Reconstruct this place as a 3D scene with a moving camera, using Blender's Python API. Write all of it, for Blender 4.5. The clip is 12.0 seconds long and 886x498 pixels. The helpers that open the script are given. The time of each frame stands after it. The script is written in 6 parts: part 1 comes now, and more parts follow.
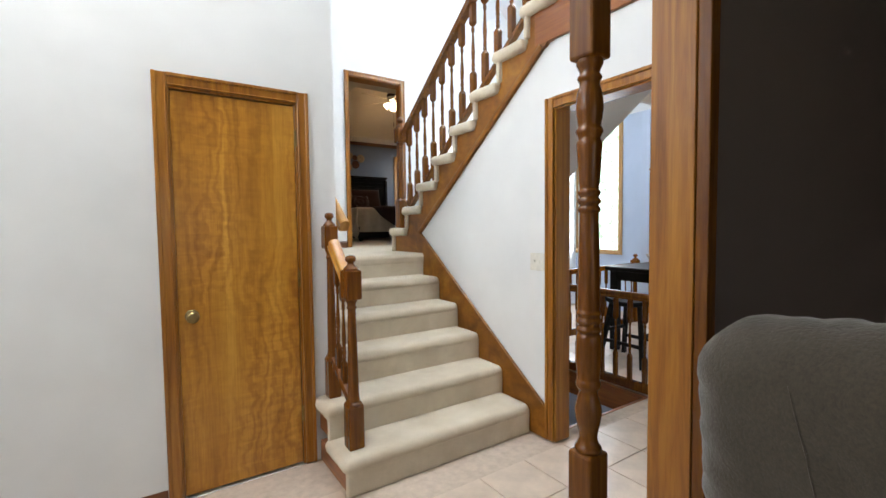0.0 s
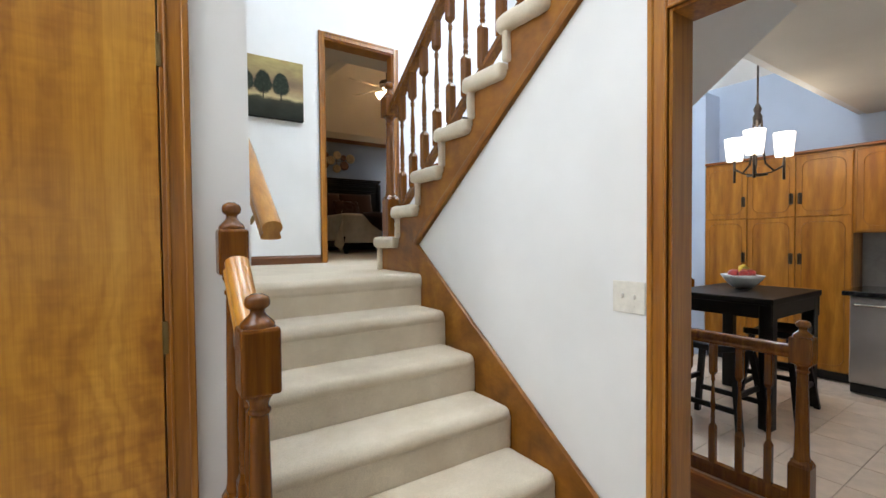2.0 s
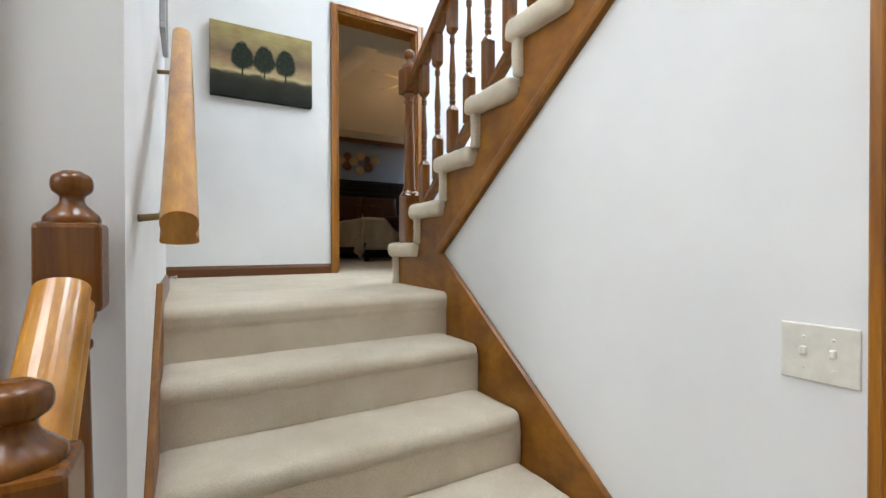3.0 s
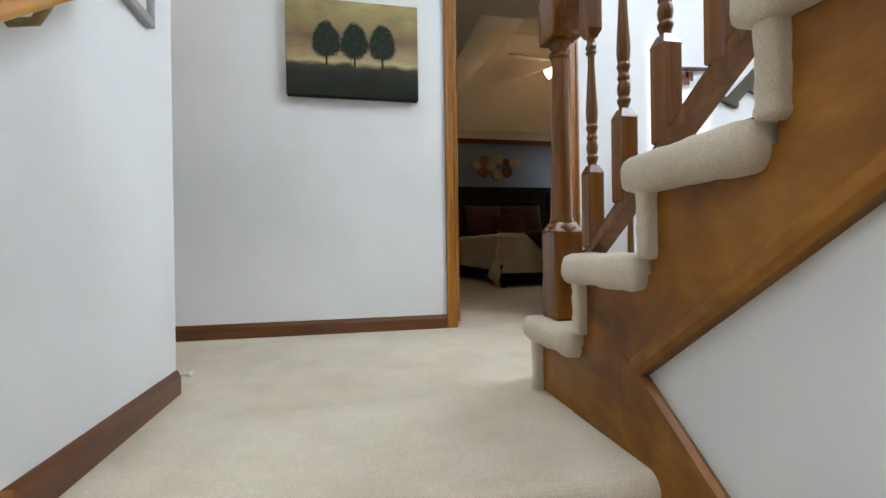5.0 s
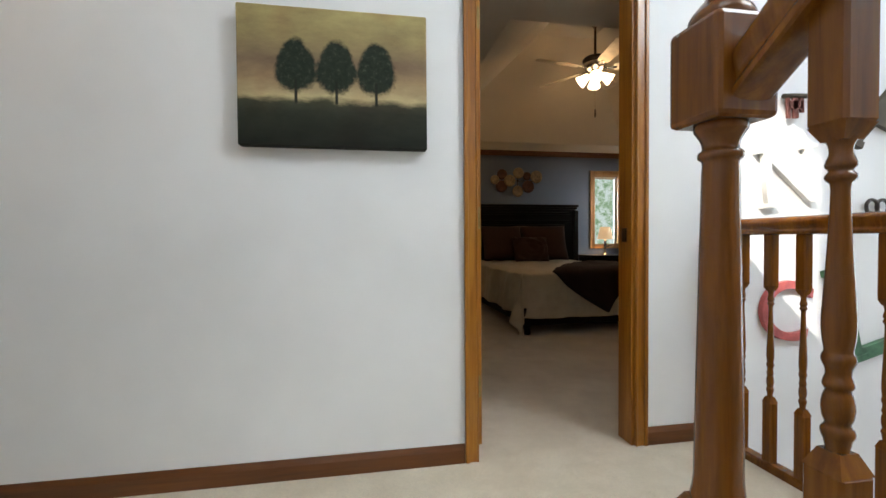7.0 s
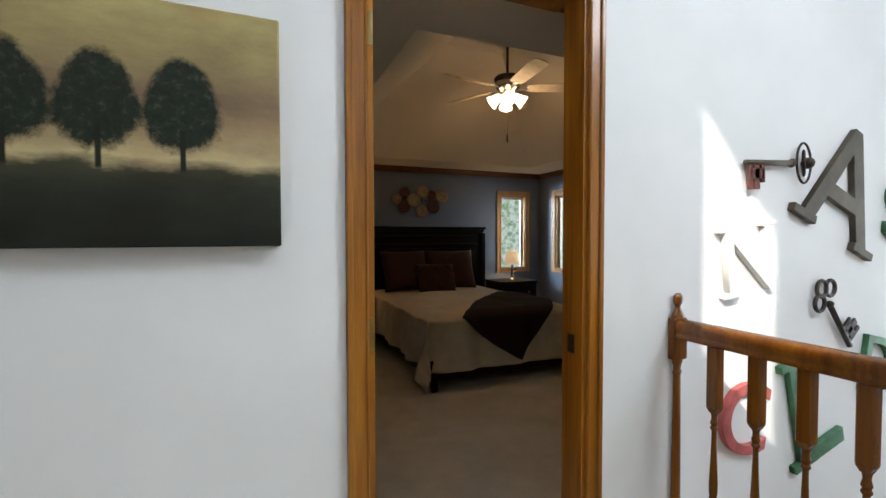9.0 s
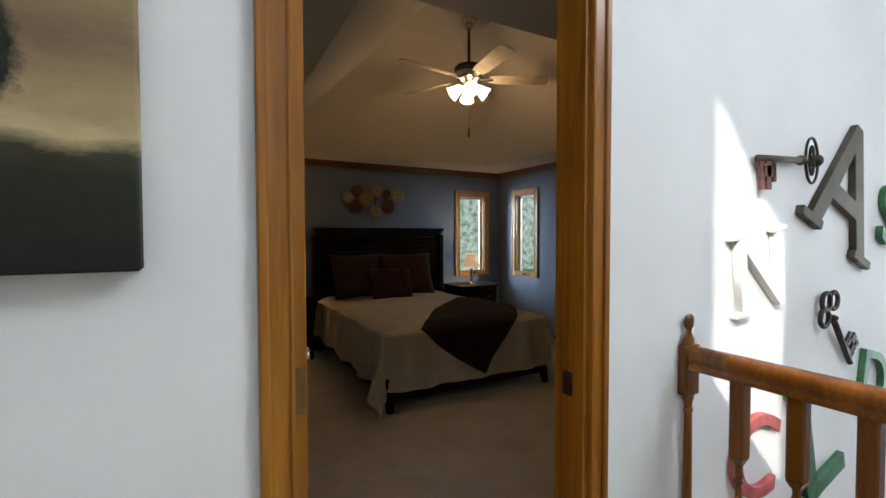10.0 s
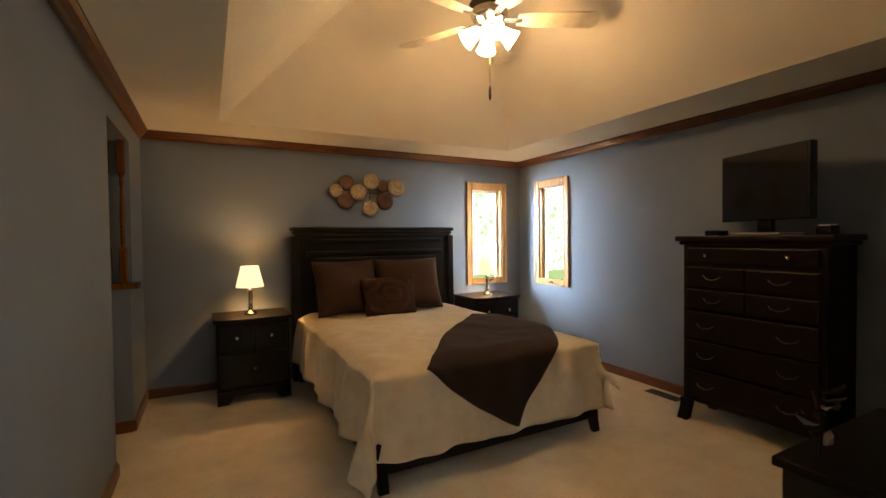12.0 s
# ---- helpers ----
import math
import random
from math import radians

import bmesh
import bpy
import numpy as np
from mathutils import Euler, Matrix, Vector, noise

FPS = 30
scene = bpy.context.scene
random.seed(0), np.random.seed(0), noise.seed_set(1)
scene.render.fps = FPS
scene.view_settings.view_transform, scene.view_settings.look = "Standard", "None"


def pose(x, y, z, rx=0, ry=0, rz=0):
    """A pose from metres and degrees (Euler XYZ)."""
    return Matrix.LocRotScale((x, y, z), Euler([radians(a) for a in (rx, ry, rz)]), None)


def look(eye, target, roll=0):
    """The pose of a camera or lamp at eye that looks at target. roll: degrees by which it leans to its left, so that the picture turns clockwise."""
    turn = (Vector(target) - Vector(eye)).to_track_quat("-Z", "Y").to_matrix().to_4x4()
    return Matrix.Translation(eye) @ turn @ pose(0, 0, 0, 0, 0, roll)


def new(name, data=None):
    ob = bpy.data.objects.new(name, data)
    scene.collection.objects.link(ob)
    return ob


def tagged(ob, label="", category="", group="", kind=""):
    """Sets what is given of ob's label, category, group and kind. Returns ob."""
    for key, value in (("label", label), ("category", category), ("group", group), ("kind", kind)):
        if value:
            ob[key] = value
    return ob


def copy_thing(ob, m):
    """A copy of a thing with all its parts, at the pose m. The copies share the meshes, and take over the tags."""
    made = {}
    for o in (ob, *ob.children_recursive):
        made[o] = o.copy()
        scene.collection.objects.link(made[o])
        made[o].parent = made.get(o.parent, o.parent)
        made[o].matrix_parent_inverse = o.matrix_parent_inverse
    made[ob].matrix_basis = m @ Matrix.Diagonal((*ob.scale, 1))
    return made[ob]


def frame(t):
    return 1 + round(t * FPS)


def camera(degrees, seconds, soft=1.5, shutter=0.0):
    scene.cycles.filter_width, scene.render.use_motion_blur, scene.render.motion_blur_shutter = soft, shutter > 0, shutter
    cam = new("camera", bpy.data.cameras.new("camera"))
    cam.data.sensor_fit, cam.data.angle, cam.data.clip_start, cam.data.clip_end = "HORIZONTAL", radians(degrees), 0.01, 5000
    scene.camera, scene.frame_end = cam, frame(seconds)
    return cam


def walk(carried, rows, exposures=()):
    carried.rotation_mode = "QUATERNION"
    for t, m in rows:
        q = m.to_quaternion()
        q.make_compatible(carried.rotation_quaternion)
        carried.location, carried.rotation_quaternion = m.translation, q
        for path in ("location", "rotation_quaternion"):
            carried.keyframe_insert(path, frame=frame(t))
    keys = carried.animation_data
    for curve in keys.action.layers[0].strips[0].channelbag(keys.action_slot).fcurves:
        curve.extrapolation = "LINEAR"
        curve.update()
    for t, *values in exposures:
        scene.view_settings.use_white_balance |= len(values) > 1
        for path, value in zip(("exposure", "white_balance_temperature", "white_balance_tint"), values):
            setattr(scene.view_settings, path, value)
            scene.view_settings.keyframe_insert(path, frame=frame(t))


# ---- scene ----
cam = camera(90.3, 12.0)
PATH = [
    (0, (1.114, 1.231, 1.349), (2.221, 2.893, 1.248), -0.7),
    (0.5, (1.278, 1.491, 1.347), (2.387, 3.153, 1.251), -0.9),
    (1, (1.43, 1.759, 1.334), (2.539, 3.422, 1.255), -0.9),
    (1.5, (1.584, 2.041, 1.337), (2.703, 3.697, 1.267), -0.6),
    (2, (1.77, 2.314, 1.331), (2.886, 3.973, 1.281), -0.5),
    (2.5, (1.945, 2.583, 1.326), (3.038, 4.258, 1.294), -0.3),
    (4.5, (2.512, 3.646, 1.441), (3.041, 5.574, 1.442), -0.2),
    (5, (2.576, 3.855, 1.561), (2.977, 5.815, 1.554), -0.8),
    (5.5, (2.637, 4.043, 1.681), (2.956, 6.017, 1.651), -1.2),
    (6, (2.655, 4.219, 1.788), (2.947, 6.197, 1.749), -0.5),
    (6.5, (2.667, 4.379, 1.903), (2.974, 6.355, 1.859), -0.5),
    (7, (2.695, 4.534, 2.012), (3.045, 6.503, 1.968), -0.4),
    (7.2, (2.693, 4.588, 2.017), (3.093, 6.548, 2.017), -0.4),
    (8.8, (2.866, 5.094, 2.346), (3.6, 6.953, 2.295), -0.1),
    (9, (2.885, 5.149, 2.374), (3.658, 6.993, 2.315), -0.1),
    (9.5, (2.938, 5.308, 2.405), (3.808, 7.107, 2.342), -0.0),
    (10, (3.007, 5.476, 2.4), (3.965, 7.23, 2.34), -0.1),
    (10.5, (3.124, 5.696, 2.398), (4.128, 7.425, 2.339), -0.8),
    (11, (3.244, 5.913, 2.395), (4.237, 7.648, 2.35), -0.5),
    (11.5, (3.35, 6.134, 2.374), (4.318, 7.883, 2.344), -0.5),
    (12, (3.442, 6.372, 2.376), (4.38, 8.138, 2.33), -0.7),
]
EXPOSE = [(0, 0.62, 6500, 10), (2.7, 0.56, 6500, 10), (5, 0.24, 6450, 10), (7, 0.2, 6720, 10), (9.2, 0.0, 6600, 10), (10.4, -0.13, 6450, 10), (11, -0.12, 6350, 10), (11.5, 0.68, 7050, 10), (12, 1.85, 7500, 10)]
walk(cam, [(t, look(eye, target, roll)) for t, eye, target, roll in PATH], EXPOSE)

from mathutils.bvhtree import BVHTree

# ---- heights and lines of the plan ----
L = 1.115            # landing and bedroom floor
XW = 3.17            # face of the stair wall
XL = 2.03            # face of the wall on the other side of the stairs
YC = 3.735           # face of the closet wall
YP = 6.25            # face of the picture wall
BX0, BX1, BY0, BY1 = 2.975, 6.725, 6.37, 10.60   # bedroom
TOP = 5.6
FH = 4.0             # foyer ceiling

# ---- world, sun and daylight ----
world = bpy.data.worlds.new("sky")
scene.world = world
world.use_nodes = True
sky = world.node_tree.nodes.new("ShaderNodeTexSky")
sky.sky_type = "NISHITA"
sky.sun_disc = False
sky.sun_elevation = radians(38.3)
sky.sun_rotation = radians(230)
world.node_tree.nodes["Background"].inputs["Strength"].default_value = 0.08
world.node_tree.links.new(sky.outputs["Color"], world.node_tree.nodes["Background"].inputs["Color"])


DIM = 0.62            # lamps and daylight against the sun


def lamp(kind, m, power, colour, size=0.1, size_y=None, spread=None):
    data = bpy.data.lights.new("light", kind)
    data.energy, data.color = power * (1.0 if kind == "SUN" else DIM), colour
    if kind == "AREA":
        data.shape, data.size, data.size_y = "RECTANGLE", size, size_y or size
    elif kind == "SUN":
        data.angle = size
    else:
        data.shadow_soft_size = size
    ob = new("light", data)
    ob.matrix_world = m
    return ob


WARM = (1.0, 0.55, 0.22)
COOL = (0.80, 0.895, 1.0)
lamp("SUN", look((0, 0, 9), (1.2, 1.0, 9 - 1.236)), 5.0, (1.0, 0.94, 0.84), radians(0.5))
lamp("AREA", look((-1.17, 2.7, 2.9), (2, 3.0, 1.5)), 34, (0.95, 0.97, 1.0), 1.4, 1.3)          # lamp at an added foyer window, never in view
lamp("AREA", look((0.75, 3.12, 3.93), (0.75, 3.17, 0)), 39, (0.97, 0.98, 1.0), 0.9, 0.9)          # lamp under an added skylight, lighting the foyer from above
lamp("AREA", look((1.0, -2.45, 1.5), (1.0, 2, 1.5)), 7, (0.95, 0.97, 1.0), 2.6, 1.5)          # lamp at an added living room window, behind the starting viewpoint
lamp("AREA", look((7.17, 5.85, 1.95), (4, 5.6, 1.95)), 42, COOL, 0.8, 2.1)        # dining window
lamp("AREA", look((2.06, 4.07, 4.78), (4, 4.1, 4.4)), 13, COOL, 0.42, 1.0)        # high window of the stair hall
lamp("AREA", look((2.75, 3.6, 5.52), (2.7, 3.75, 2.0)), 12, COOL, 1.1, 1.1).data.spread = radians(62)     # narrow lamp at an added skylight, brightening the stair treads
lamp("AREA", look((5.30, 3.95, 4.55), (5.30 - 0.66, 3.95, 4.55 - 0.75)), 115, COOL, 1.3, 1.3)     # lamp at an added skylight, lighting the landing from the dining side
lamp("AREA", look((5.15, 12.0, 2.75), (6.65, 9.7, 2.2)), 200, (0.66, 0.82, 1.0), 1.2, 1.2)        # hidden lamp standing in for sky outside the bedroom window
lamp("AREA", look((8.1, 9.2, 2.8), (6.0, 10.3, 2.1)), 60, COOL, 0.9, 0.9)         # hidden lamp standing in for sky outside the corner window


# ---- materials ----
def nodes_of(name):
    mat = bpy.data.materials.new(name)
    mat.use_nodes = True
    nt = mat.node_tree
    return mat, nt, nt.nodes["Principled BSDF"]


def coords(nt, scale, kind="Object", rot=(0, 0, 0)):
    tc, mp = nt.nodes.new("ShaderNodeTexCoord"), nt.nodes.new("ShaderNodeMapping")
    mp.inputs["Scale"].default_value = scale
    mp.inputs["Rotation"].default_value = rot
    nt.links.new(tc.outputs[kind], mp.inputs["Vector"])
    return mp.outputs["Vector"]


def noise_tex(nt, vec, scale, detail=4.0, rough=0.6, dist=0.0):
    n = nt.nodes.new("ShaderNodeTexNoise")
    n.inputs["Scale"].default_value, n.inputs["Detail"].default_value = scale, detail
    n.inputs["Roughness"].default_value, n.inputs["Distortion"].default_value = rough, dist
    nt.links.new(vec, n.inputs["Vector"])
    return n.outputs["Fac"]


def ramp(nt, fac, stops):
    r = nt.nodes.new("ShaderNodeValToRGB")
    while len(r.color_ramp.elements) < len(stops):
        r.color_ramp.elements.new(0.5)
    for e, (p, c) in zip(r.color_ramp.elements, stops):
        e.position, e.color = p, (*c, 1)
    nt.links.new(fac, r.inputs["Fac"])
    return r.outputs["Color"]


def mixed(nt, a, b, fac, mode="MIX"):
    m = nt.nodes.new("ShaderNodeMix")
    m.data_type, m.blend_type = "RGBA", mode
    for sock, v in ((m.inputs["Factor"], fac), (m.inputs["A"], a), (m.inputs["B"], b)):
        if isinstance(v, (int, float)):
            sock.default_value = v
        elif isinstance(v, tuple):
            sock.default_value = (*v, 1)
        else:
            nt.links.new(v, sock)
    return m.outputs["Result"]


def bumped(nt, bsdf, fac, strength, distance):
    b = nt.nodes.new("ShaderNodeBump")
    b.inputs["Strength"].default_value, b.inputs["Distance"].default_value = strength, distance
    nt.links.new(fac, b.inputs["Height"])
    nt.links.new(b.outputs["Normal"], bsdf.inputs["Normal"])


def paint(name, colour, rough=0.75, vary=0.05, relief=0.12):
    """Rolled wall paint: orange-peel relief and a faint unevenness."""
    mat, nt, p = nodes_of(name)
    v = coords(nt, (1, 1, 1))
    big = noise_tex(nt, v, 1.7, 3)
    lo, hi = tuple(c * (1 - vary) for c in colour), tuple(min(1, c * (1 + vary)) for c in colour)
    nt.links.new(ramp(nt, big, [(0.3, lo), (0.7, hi)]), p.inputs["Base Color"])
    p.inputs["Roughness"].default_value = rough
    bumped(nt, p, noise_tex(nt, v, 160, 2), relief, 0.002)
    return mat


def timber(name, dark, mid, light, scale=(14, 14, 0.9), rough=0.32, coat=0.25, fine=60.0, spec=0.5, figure=0.0):
    """Stained, varnished wood; scale is small along the grain."""
    mat, nt, p = nodes_of(name)
    v = coords(nt, scale)
    bands = noise_tex(nt, v, 1.0, 5, 0.62, 1.6)
    fine_v = coords(nt, tuple(s * fine / 14 for s in scale))
    grain = noise_tex(nt, fine_v, 1.0, 3, 0.7)
    col = ramp(nt, bands, [(0.25, dark), (0.5, mid), (0.75, light)])
    col = mixed(nt, col, ramp(nt, grain, [(0.35, (0.60, 0.50, 0.40)), (0.65, (1, 1, 1))]), 0.55, "MULTIPLY")
    blotch = noise_tex(nt, coords(nt, (2.2, 2.2, 1.1)), 1.0, 3)
    col = mixed(nt, col, ramp(nt, blotch, [(0.3, (0.72, 0.62, 0.5)), (0.7, (1, 1, 1))]), 0.5, "MULTIPLY")
    if figure:
        wv = nt.nodes.new("ShaderNodeTexWave")
        wv.wave_type, wv.bands_direction = "BANDS", "X"
        for key, val in (("Scale", 0.7), ("Distortion", 16.0), ("Detail", 4.0), ("Detail Scale", 0.7), ("Detail Roughness", 0.6)):
            wv.inputs[key].default_value = val
        nt.links.new(coords(nt, (4.0, 4.0, 1.6)), wv.inputs["Vector"])
        col = mixed(nt, col, ramp(nt, wv.outputs["Fac"], [(0.1, (0.68, 0.60, 0.45)), (0.7, (1.12, 1.1, 1.05))]), figure, "MULTIPLY")
    nt.links.new(col, p.inputs["Base Color"])
    p.inputs["Roughness"].default_value = rough
    p.inputs["Coat Weight"].default_value, p.inputs["Coat Roughness"].default_value = coat, 0.15
    p.inputs["Specular IOR Level"].default_value = spec
    bumped(nt, p, grain, 0.08, 0.002)
    return mat


def cloth(name, colour, scale=400.0, rough=0.95, relief=0.5, vary=0.25, sheen=0.2, dist=0.004, patch=6.0):
    mat, nt, p = nodes_of(name)
    v = coords(nt, (1, 1, 1))
    pile, soft = noise_tex(nt, v, scale, 3, 0.7), noise_tex(nt, v, patch, 4, 0.6)
    lo, hi = tuple(c * (1 - vary) for c in colour), tuple(min(1, c * (1 + vary * 0.6)) for c in colour)
    col = mixed(nt, ramp(nt, pile, [(0.3, lo), (0.7, hi)]), ramp(nt, soft, [(0.3, (0.80, 0.765, 0.71)), (0.65, (1, 1, 1))]), 0.8, "MULTIPLY")
    nt.links.new(col, p.inputs["Base Color"])
    p.inputs["Roughness"].default_value, p.inputs["Sheen Weight"].default_value = rough, sheen
    bumped(nt, p, pile, relief, dist)
    return mat


def plain(name, colour, rough=0.5, metal=0.0, vary=0.12, scale=20.0, coat=0.0, relief=0.0):
    mat, nt, p = nodes_of(name)
    fac = noise_tex(nt, coords(nt, (1, 1, 1)), scale, 4)
    nt.links.new(ramp(nt, fac, [(0.3, tuple(c * (1 - vary) for c in colour)), (0.7, tuple(min(1, c * (1 + vary)) for c in colour))]), p.inputs["Base Color"])
    p.inputs["Roughness"].default_value, p.inputs["Metallic"].default_value = rough, metal
    p.inputs["Coat Weight"].default_value = coat
    if relief:
        bumped(nt, p, fac, relief, 0.003)
    return mat


def glowing(name, colour, strength, base=(0.9, 0.88, 0.82)):
    mat, nt, p = nodes_of(name)
    p.inputs["Base Color"].default_value = (*base, 1)
    p.inputs["Emission Color"].default_value = (*colour, 1)
    p.inputs["Emission Strength"].default_value = strength
    p.inputs["Roughness"].default_value = 0.4
    return mat


def veneer():
    """Flat oak veneer: straight golden grain, and a flame of curly cathedral figure in one leaf."""
    mat, nt, p = nodes_of("flame-figured oak veneer")
    v = coords(nt, (1, 1, 1))
    sep = nt.nodes.new("ShaderNodeSeparateXYZ")
    nt.links.new(v, sep.inputs["Vector"])
    long = noise_tex(nt, coords(nt, (7, 7, 0.55)), 1.0, 4, 0.6, 1.2)
    col = ramp(nt, long, [(0.28, (0.37, 0.155, 0.013)), (0.5, (0.52, 0.245, 0.024)), (0.75, (0.66, 0.350, 0.050))])
    # cathedral arches, strongest across the middle of each leaf of veneer
    wv = nt.nodes.new("ShaderNodeTexWave")
    wv.wave_type, wv.bands_direction = "BANDS", "X"
    for key, val in (("Scale", 1.3), ("Distortion", 20.0), ("Detail", 4.0), ("Detail Scale", 0.8), ("Detail Roughness", 0.6)):
        wv.inputs[key].default_value = val
    nt.links.new(coords(nt, (4.0, 4.0, 2.4)), wv.inputs["Vector"])
    curl = ramp(nt, wv.outputs["Fac"], [(0.05, (0.82, 0.73, 0.60)), (0.5, (1.0, 0.98, 0.94)), (0.9, (1.08, 1.08, 1.06))])
    leaf = ramp(nt, noise_tex(nt, coords(nt, (2.6, 2.6, 0.5)), 1.0, 2, 0.5), [(0.40, (0.18, 0.18, 0.18)), (0.56, (0.95, 0.95, 0.95))])
    col = mixed(nt, col, mixed(nt, (1.0, 1.0, 1.0), curl, leaf), 1.0, "MULTIPLY")
    ripple = noise_tex(nt, coords(nt, (7, 7, 34)), 1.0, 2, 0.5, 0.8)
    col = mixed(nt, col, mixed(nt, (1.0, 1.0, 1.0), ramp(nt, ripple, [(0.35, (0.80, 0.72, 0.62)), (0.65, (1.1, 1.1, 1.1))]), leaf), 0.7, "MULTIPLY")
    pores = noise_tex(nt, coords(nt, (150, 150, 4)), 1.0, 2, 0.7)
    col = mixed(nt, col, ramp(nt, pores, [(0.38, (0.72, 0.62, 0.5)), (0.6, (1, 1, 1))]), 0.35, "MULTIPLY")
    worn = noise_tex(nt, coords(nt, (1.6, 1.6, 1.0)), 1.0, 4)
    col = mixed(nt, col, ramp(nt, worn, [(0.32, (0.74, 0.60, 0.44)), (0.62, (1, 1, 1))]), 0.5, "MULTIPLY")
    nt.links.new(col, p.inputs["Base Color"])
    p.inputs["Roughness"].default_value = 0.36
    p.inputs["Coat Weight"].default_value, p.inputs["Coat Roughness"].default_value = 0.3, 0.22
    bumped(nt, p, pores, 0.06, 0.001)
    return mat


M_WHITE = paint("warm white wall paint", (0.79, 0.80, 0.80))
M_BLUE = paint("slate blue wall paint", (0.145, 0.182, 0.245))
M_SKYBLUE = paint("pale blue wall paint", (0.46, 0.54, 0.68))
M_TAUPE = paint("taupe wall paint", (0.16, 0.125, 0.115))
M_CEIL = paint("textured ceiling paint", (0.74, 0.70, 0.62), 0.9, 0.05, 0.5)
M_TRAY = paint("cream ceiling paint", (0.70, 0.66, 0.58), 0.85, 0.04, 0.3)
M_OAK = timber("golden oak", (0.28, 0.104, 0.009), (0.45, 0.188, 0.018), (0.56, 0.270, 0.038), (5, 5, 0.6), 0.34, 0.15, figure=0.4)
M_DOOR = veneer()
M_TRIM = timber("stained trim", (0.18, 0.060, 0.005), (0.38, 0.150, 0.013), (0.50, 0.230, 0.028), (16, 16, 0.8), 0.3, 0.25)
M_TRIM_Y = timber("stained trim, long grain", (0.18, 0.05, 0.006), (0.31, 0.095, 0.011), (0.42, 0.155, 0.022), (16, 0.8, 16), 0.3, 0.25)
M_TRIM_X = timber("stained trim, cross grain", (0.18, 0.05, 0.006), (0.29, 0.085, 0.010), (0.38, 0.13, 0.020), (0.8, 16, 16), 0.3, 0.25)
M_BASE = timber("dark stained baseboard", (0.078, 0.025, 0.005), (0.145, 0.047, 0.009), (0.20, 0.072, 0.014), (1.0, 1.0, 16), 0.34, 0.15)
M_STRING = timber("stringer board", (0.16, 0.056, 0.006), (0.31, 0.125, 0.013), (0.44, 0.200, 0.026), (9, 2.0, 3.4), 0.42, 0.05, spec=0.35, figure=0.35)
M_POST = timber("turned dark oak", (0.105, 0.032, 0.0025), (0.180, 0.060, 0.0045), (0.27, 0.100, 0.008), (18, 18, 1.0), 0.27, 0.1, spec=0.4)
M_RAIL = timber("golden varnished rail", (0.36, 0.145, 0.016), (0.54, 0.25, 0.032), (0.66, 0.35, 0.06), (14, 3, 3), 0.28, 0.25)
M_PINE = timber("honey window trim", (0.42, 0.22, 0.07), (0.55, 0.32, 0.12), (0.64, 0.41, 0.18), (18, 18, 0.9), 0.35, 0.3)
M_CARPET = cloth("cream carpet", (0.70, 0.612, 0.472), 300, 0.97, 0.5, 0.2, 0.25, 0.005, 5.0)
M_TILE = plain("cream floor tile", (0.60, 0.485, 0.385), 0.3, 0, 0.15, 6.0, 0.1, 0.04)
M_GROUT = plain("grout", (0.54, 0.44, 0.35), 0.9)
M_BLACK = timber("black lacquered wood", (0.004, 0.003, 0.003), (0.006, 0.005, 0.004), (0.010, 0.007, 0.006), (14, 14, 1), 0.45, 0.04, spec=0.18)
M_MAHOG = timber("dark mahogany", (0.004, 0.0016, 0.0012), (0.008, 0.003, 0.002), (0.014, 0.005, 0.003), (1, 14, 14), 0.45, 0.03, spec=0.2)
M_BRASS = plain("aged brass", (0.30, 0.22, 0.10), 0.3, 1.0, 0.2)
M_CHROME = plain("brushed nickel", (0.62, 0.58, 0.52), 0.25, 1.0, 0.1)
M_BRONZE = plain("dark bronze", (0.06, 0.045, 0.035), 0.4, 0.8, 0.3)
M_PEWTER = plain("tarnished pewter", (0.12, 0.11, 0.10), 0.4, 1.0, 0.3)
M_STEEL = plain("stainless steel", (0.50, 0.48, 0.47), 0.36, 0.9, 0.06, 3.0)
M_GRANITE = plain("black granite", (0.012, 0.012, 0.013), 0.12, 0, 0.7, 90.0, 0.2)
M_PLASTIC = plain("white plastic", (0.72, 0.70, 0.63), 0.4)
M_SPREAD = cloth("cream bedspread", (0.66, 0.57, 0.42), 500, 0.9, 0.2, 0.1, 0.3, 0.002, 9.0)
M_THROW = cloth("dark brown fleece", (0.024, 0.009, 0.0055), 260, 0.95, 0.6, 0.35, 0.0, 0.004, 12.0)
M_PILLOW = cloth("brown cushion cloth", (0.045, 0.014, 0.008), 420, 0.85, 0.3, 0.3, 0.04, 0.003, 14.0)
M_CHAIR = cloth("olive brown microfibre", (0.056, 0.044, 0.029), 130, 0.9, 0.6, 0.3, 0.35, 0.004, 9.0)
M_GLOW = glowing("frosted lit glass", (1.0, 0.80, 0.54), 4.0)
M_SHADE = glowing("lit cream lampshade", (1.0, 0.66, 0.37), 0.5, (0.75, 0.62, 0.42))
M_CHAND = glowing("lit white shade", (1.0, 0.86, 0.68), 1.35)
M_SPOT = glowing("recessed lamp", (1.0, 0.85, 0.62), 6.0)
M_DARK = plain("dark void", (0.02, 0.02, 0.02), 0.8)
M_SCREEN = plain("black screen", (0.006, 0.006, 0.007), 0.12, 0, 0.1, 5.0, 0.3)


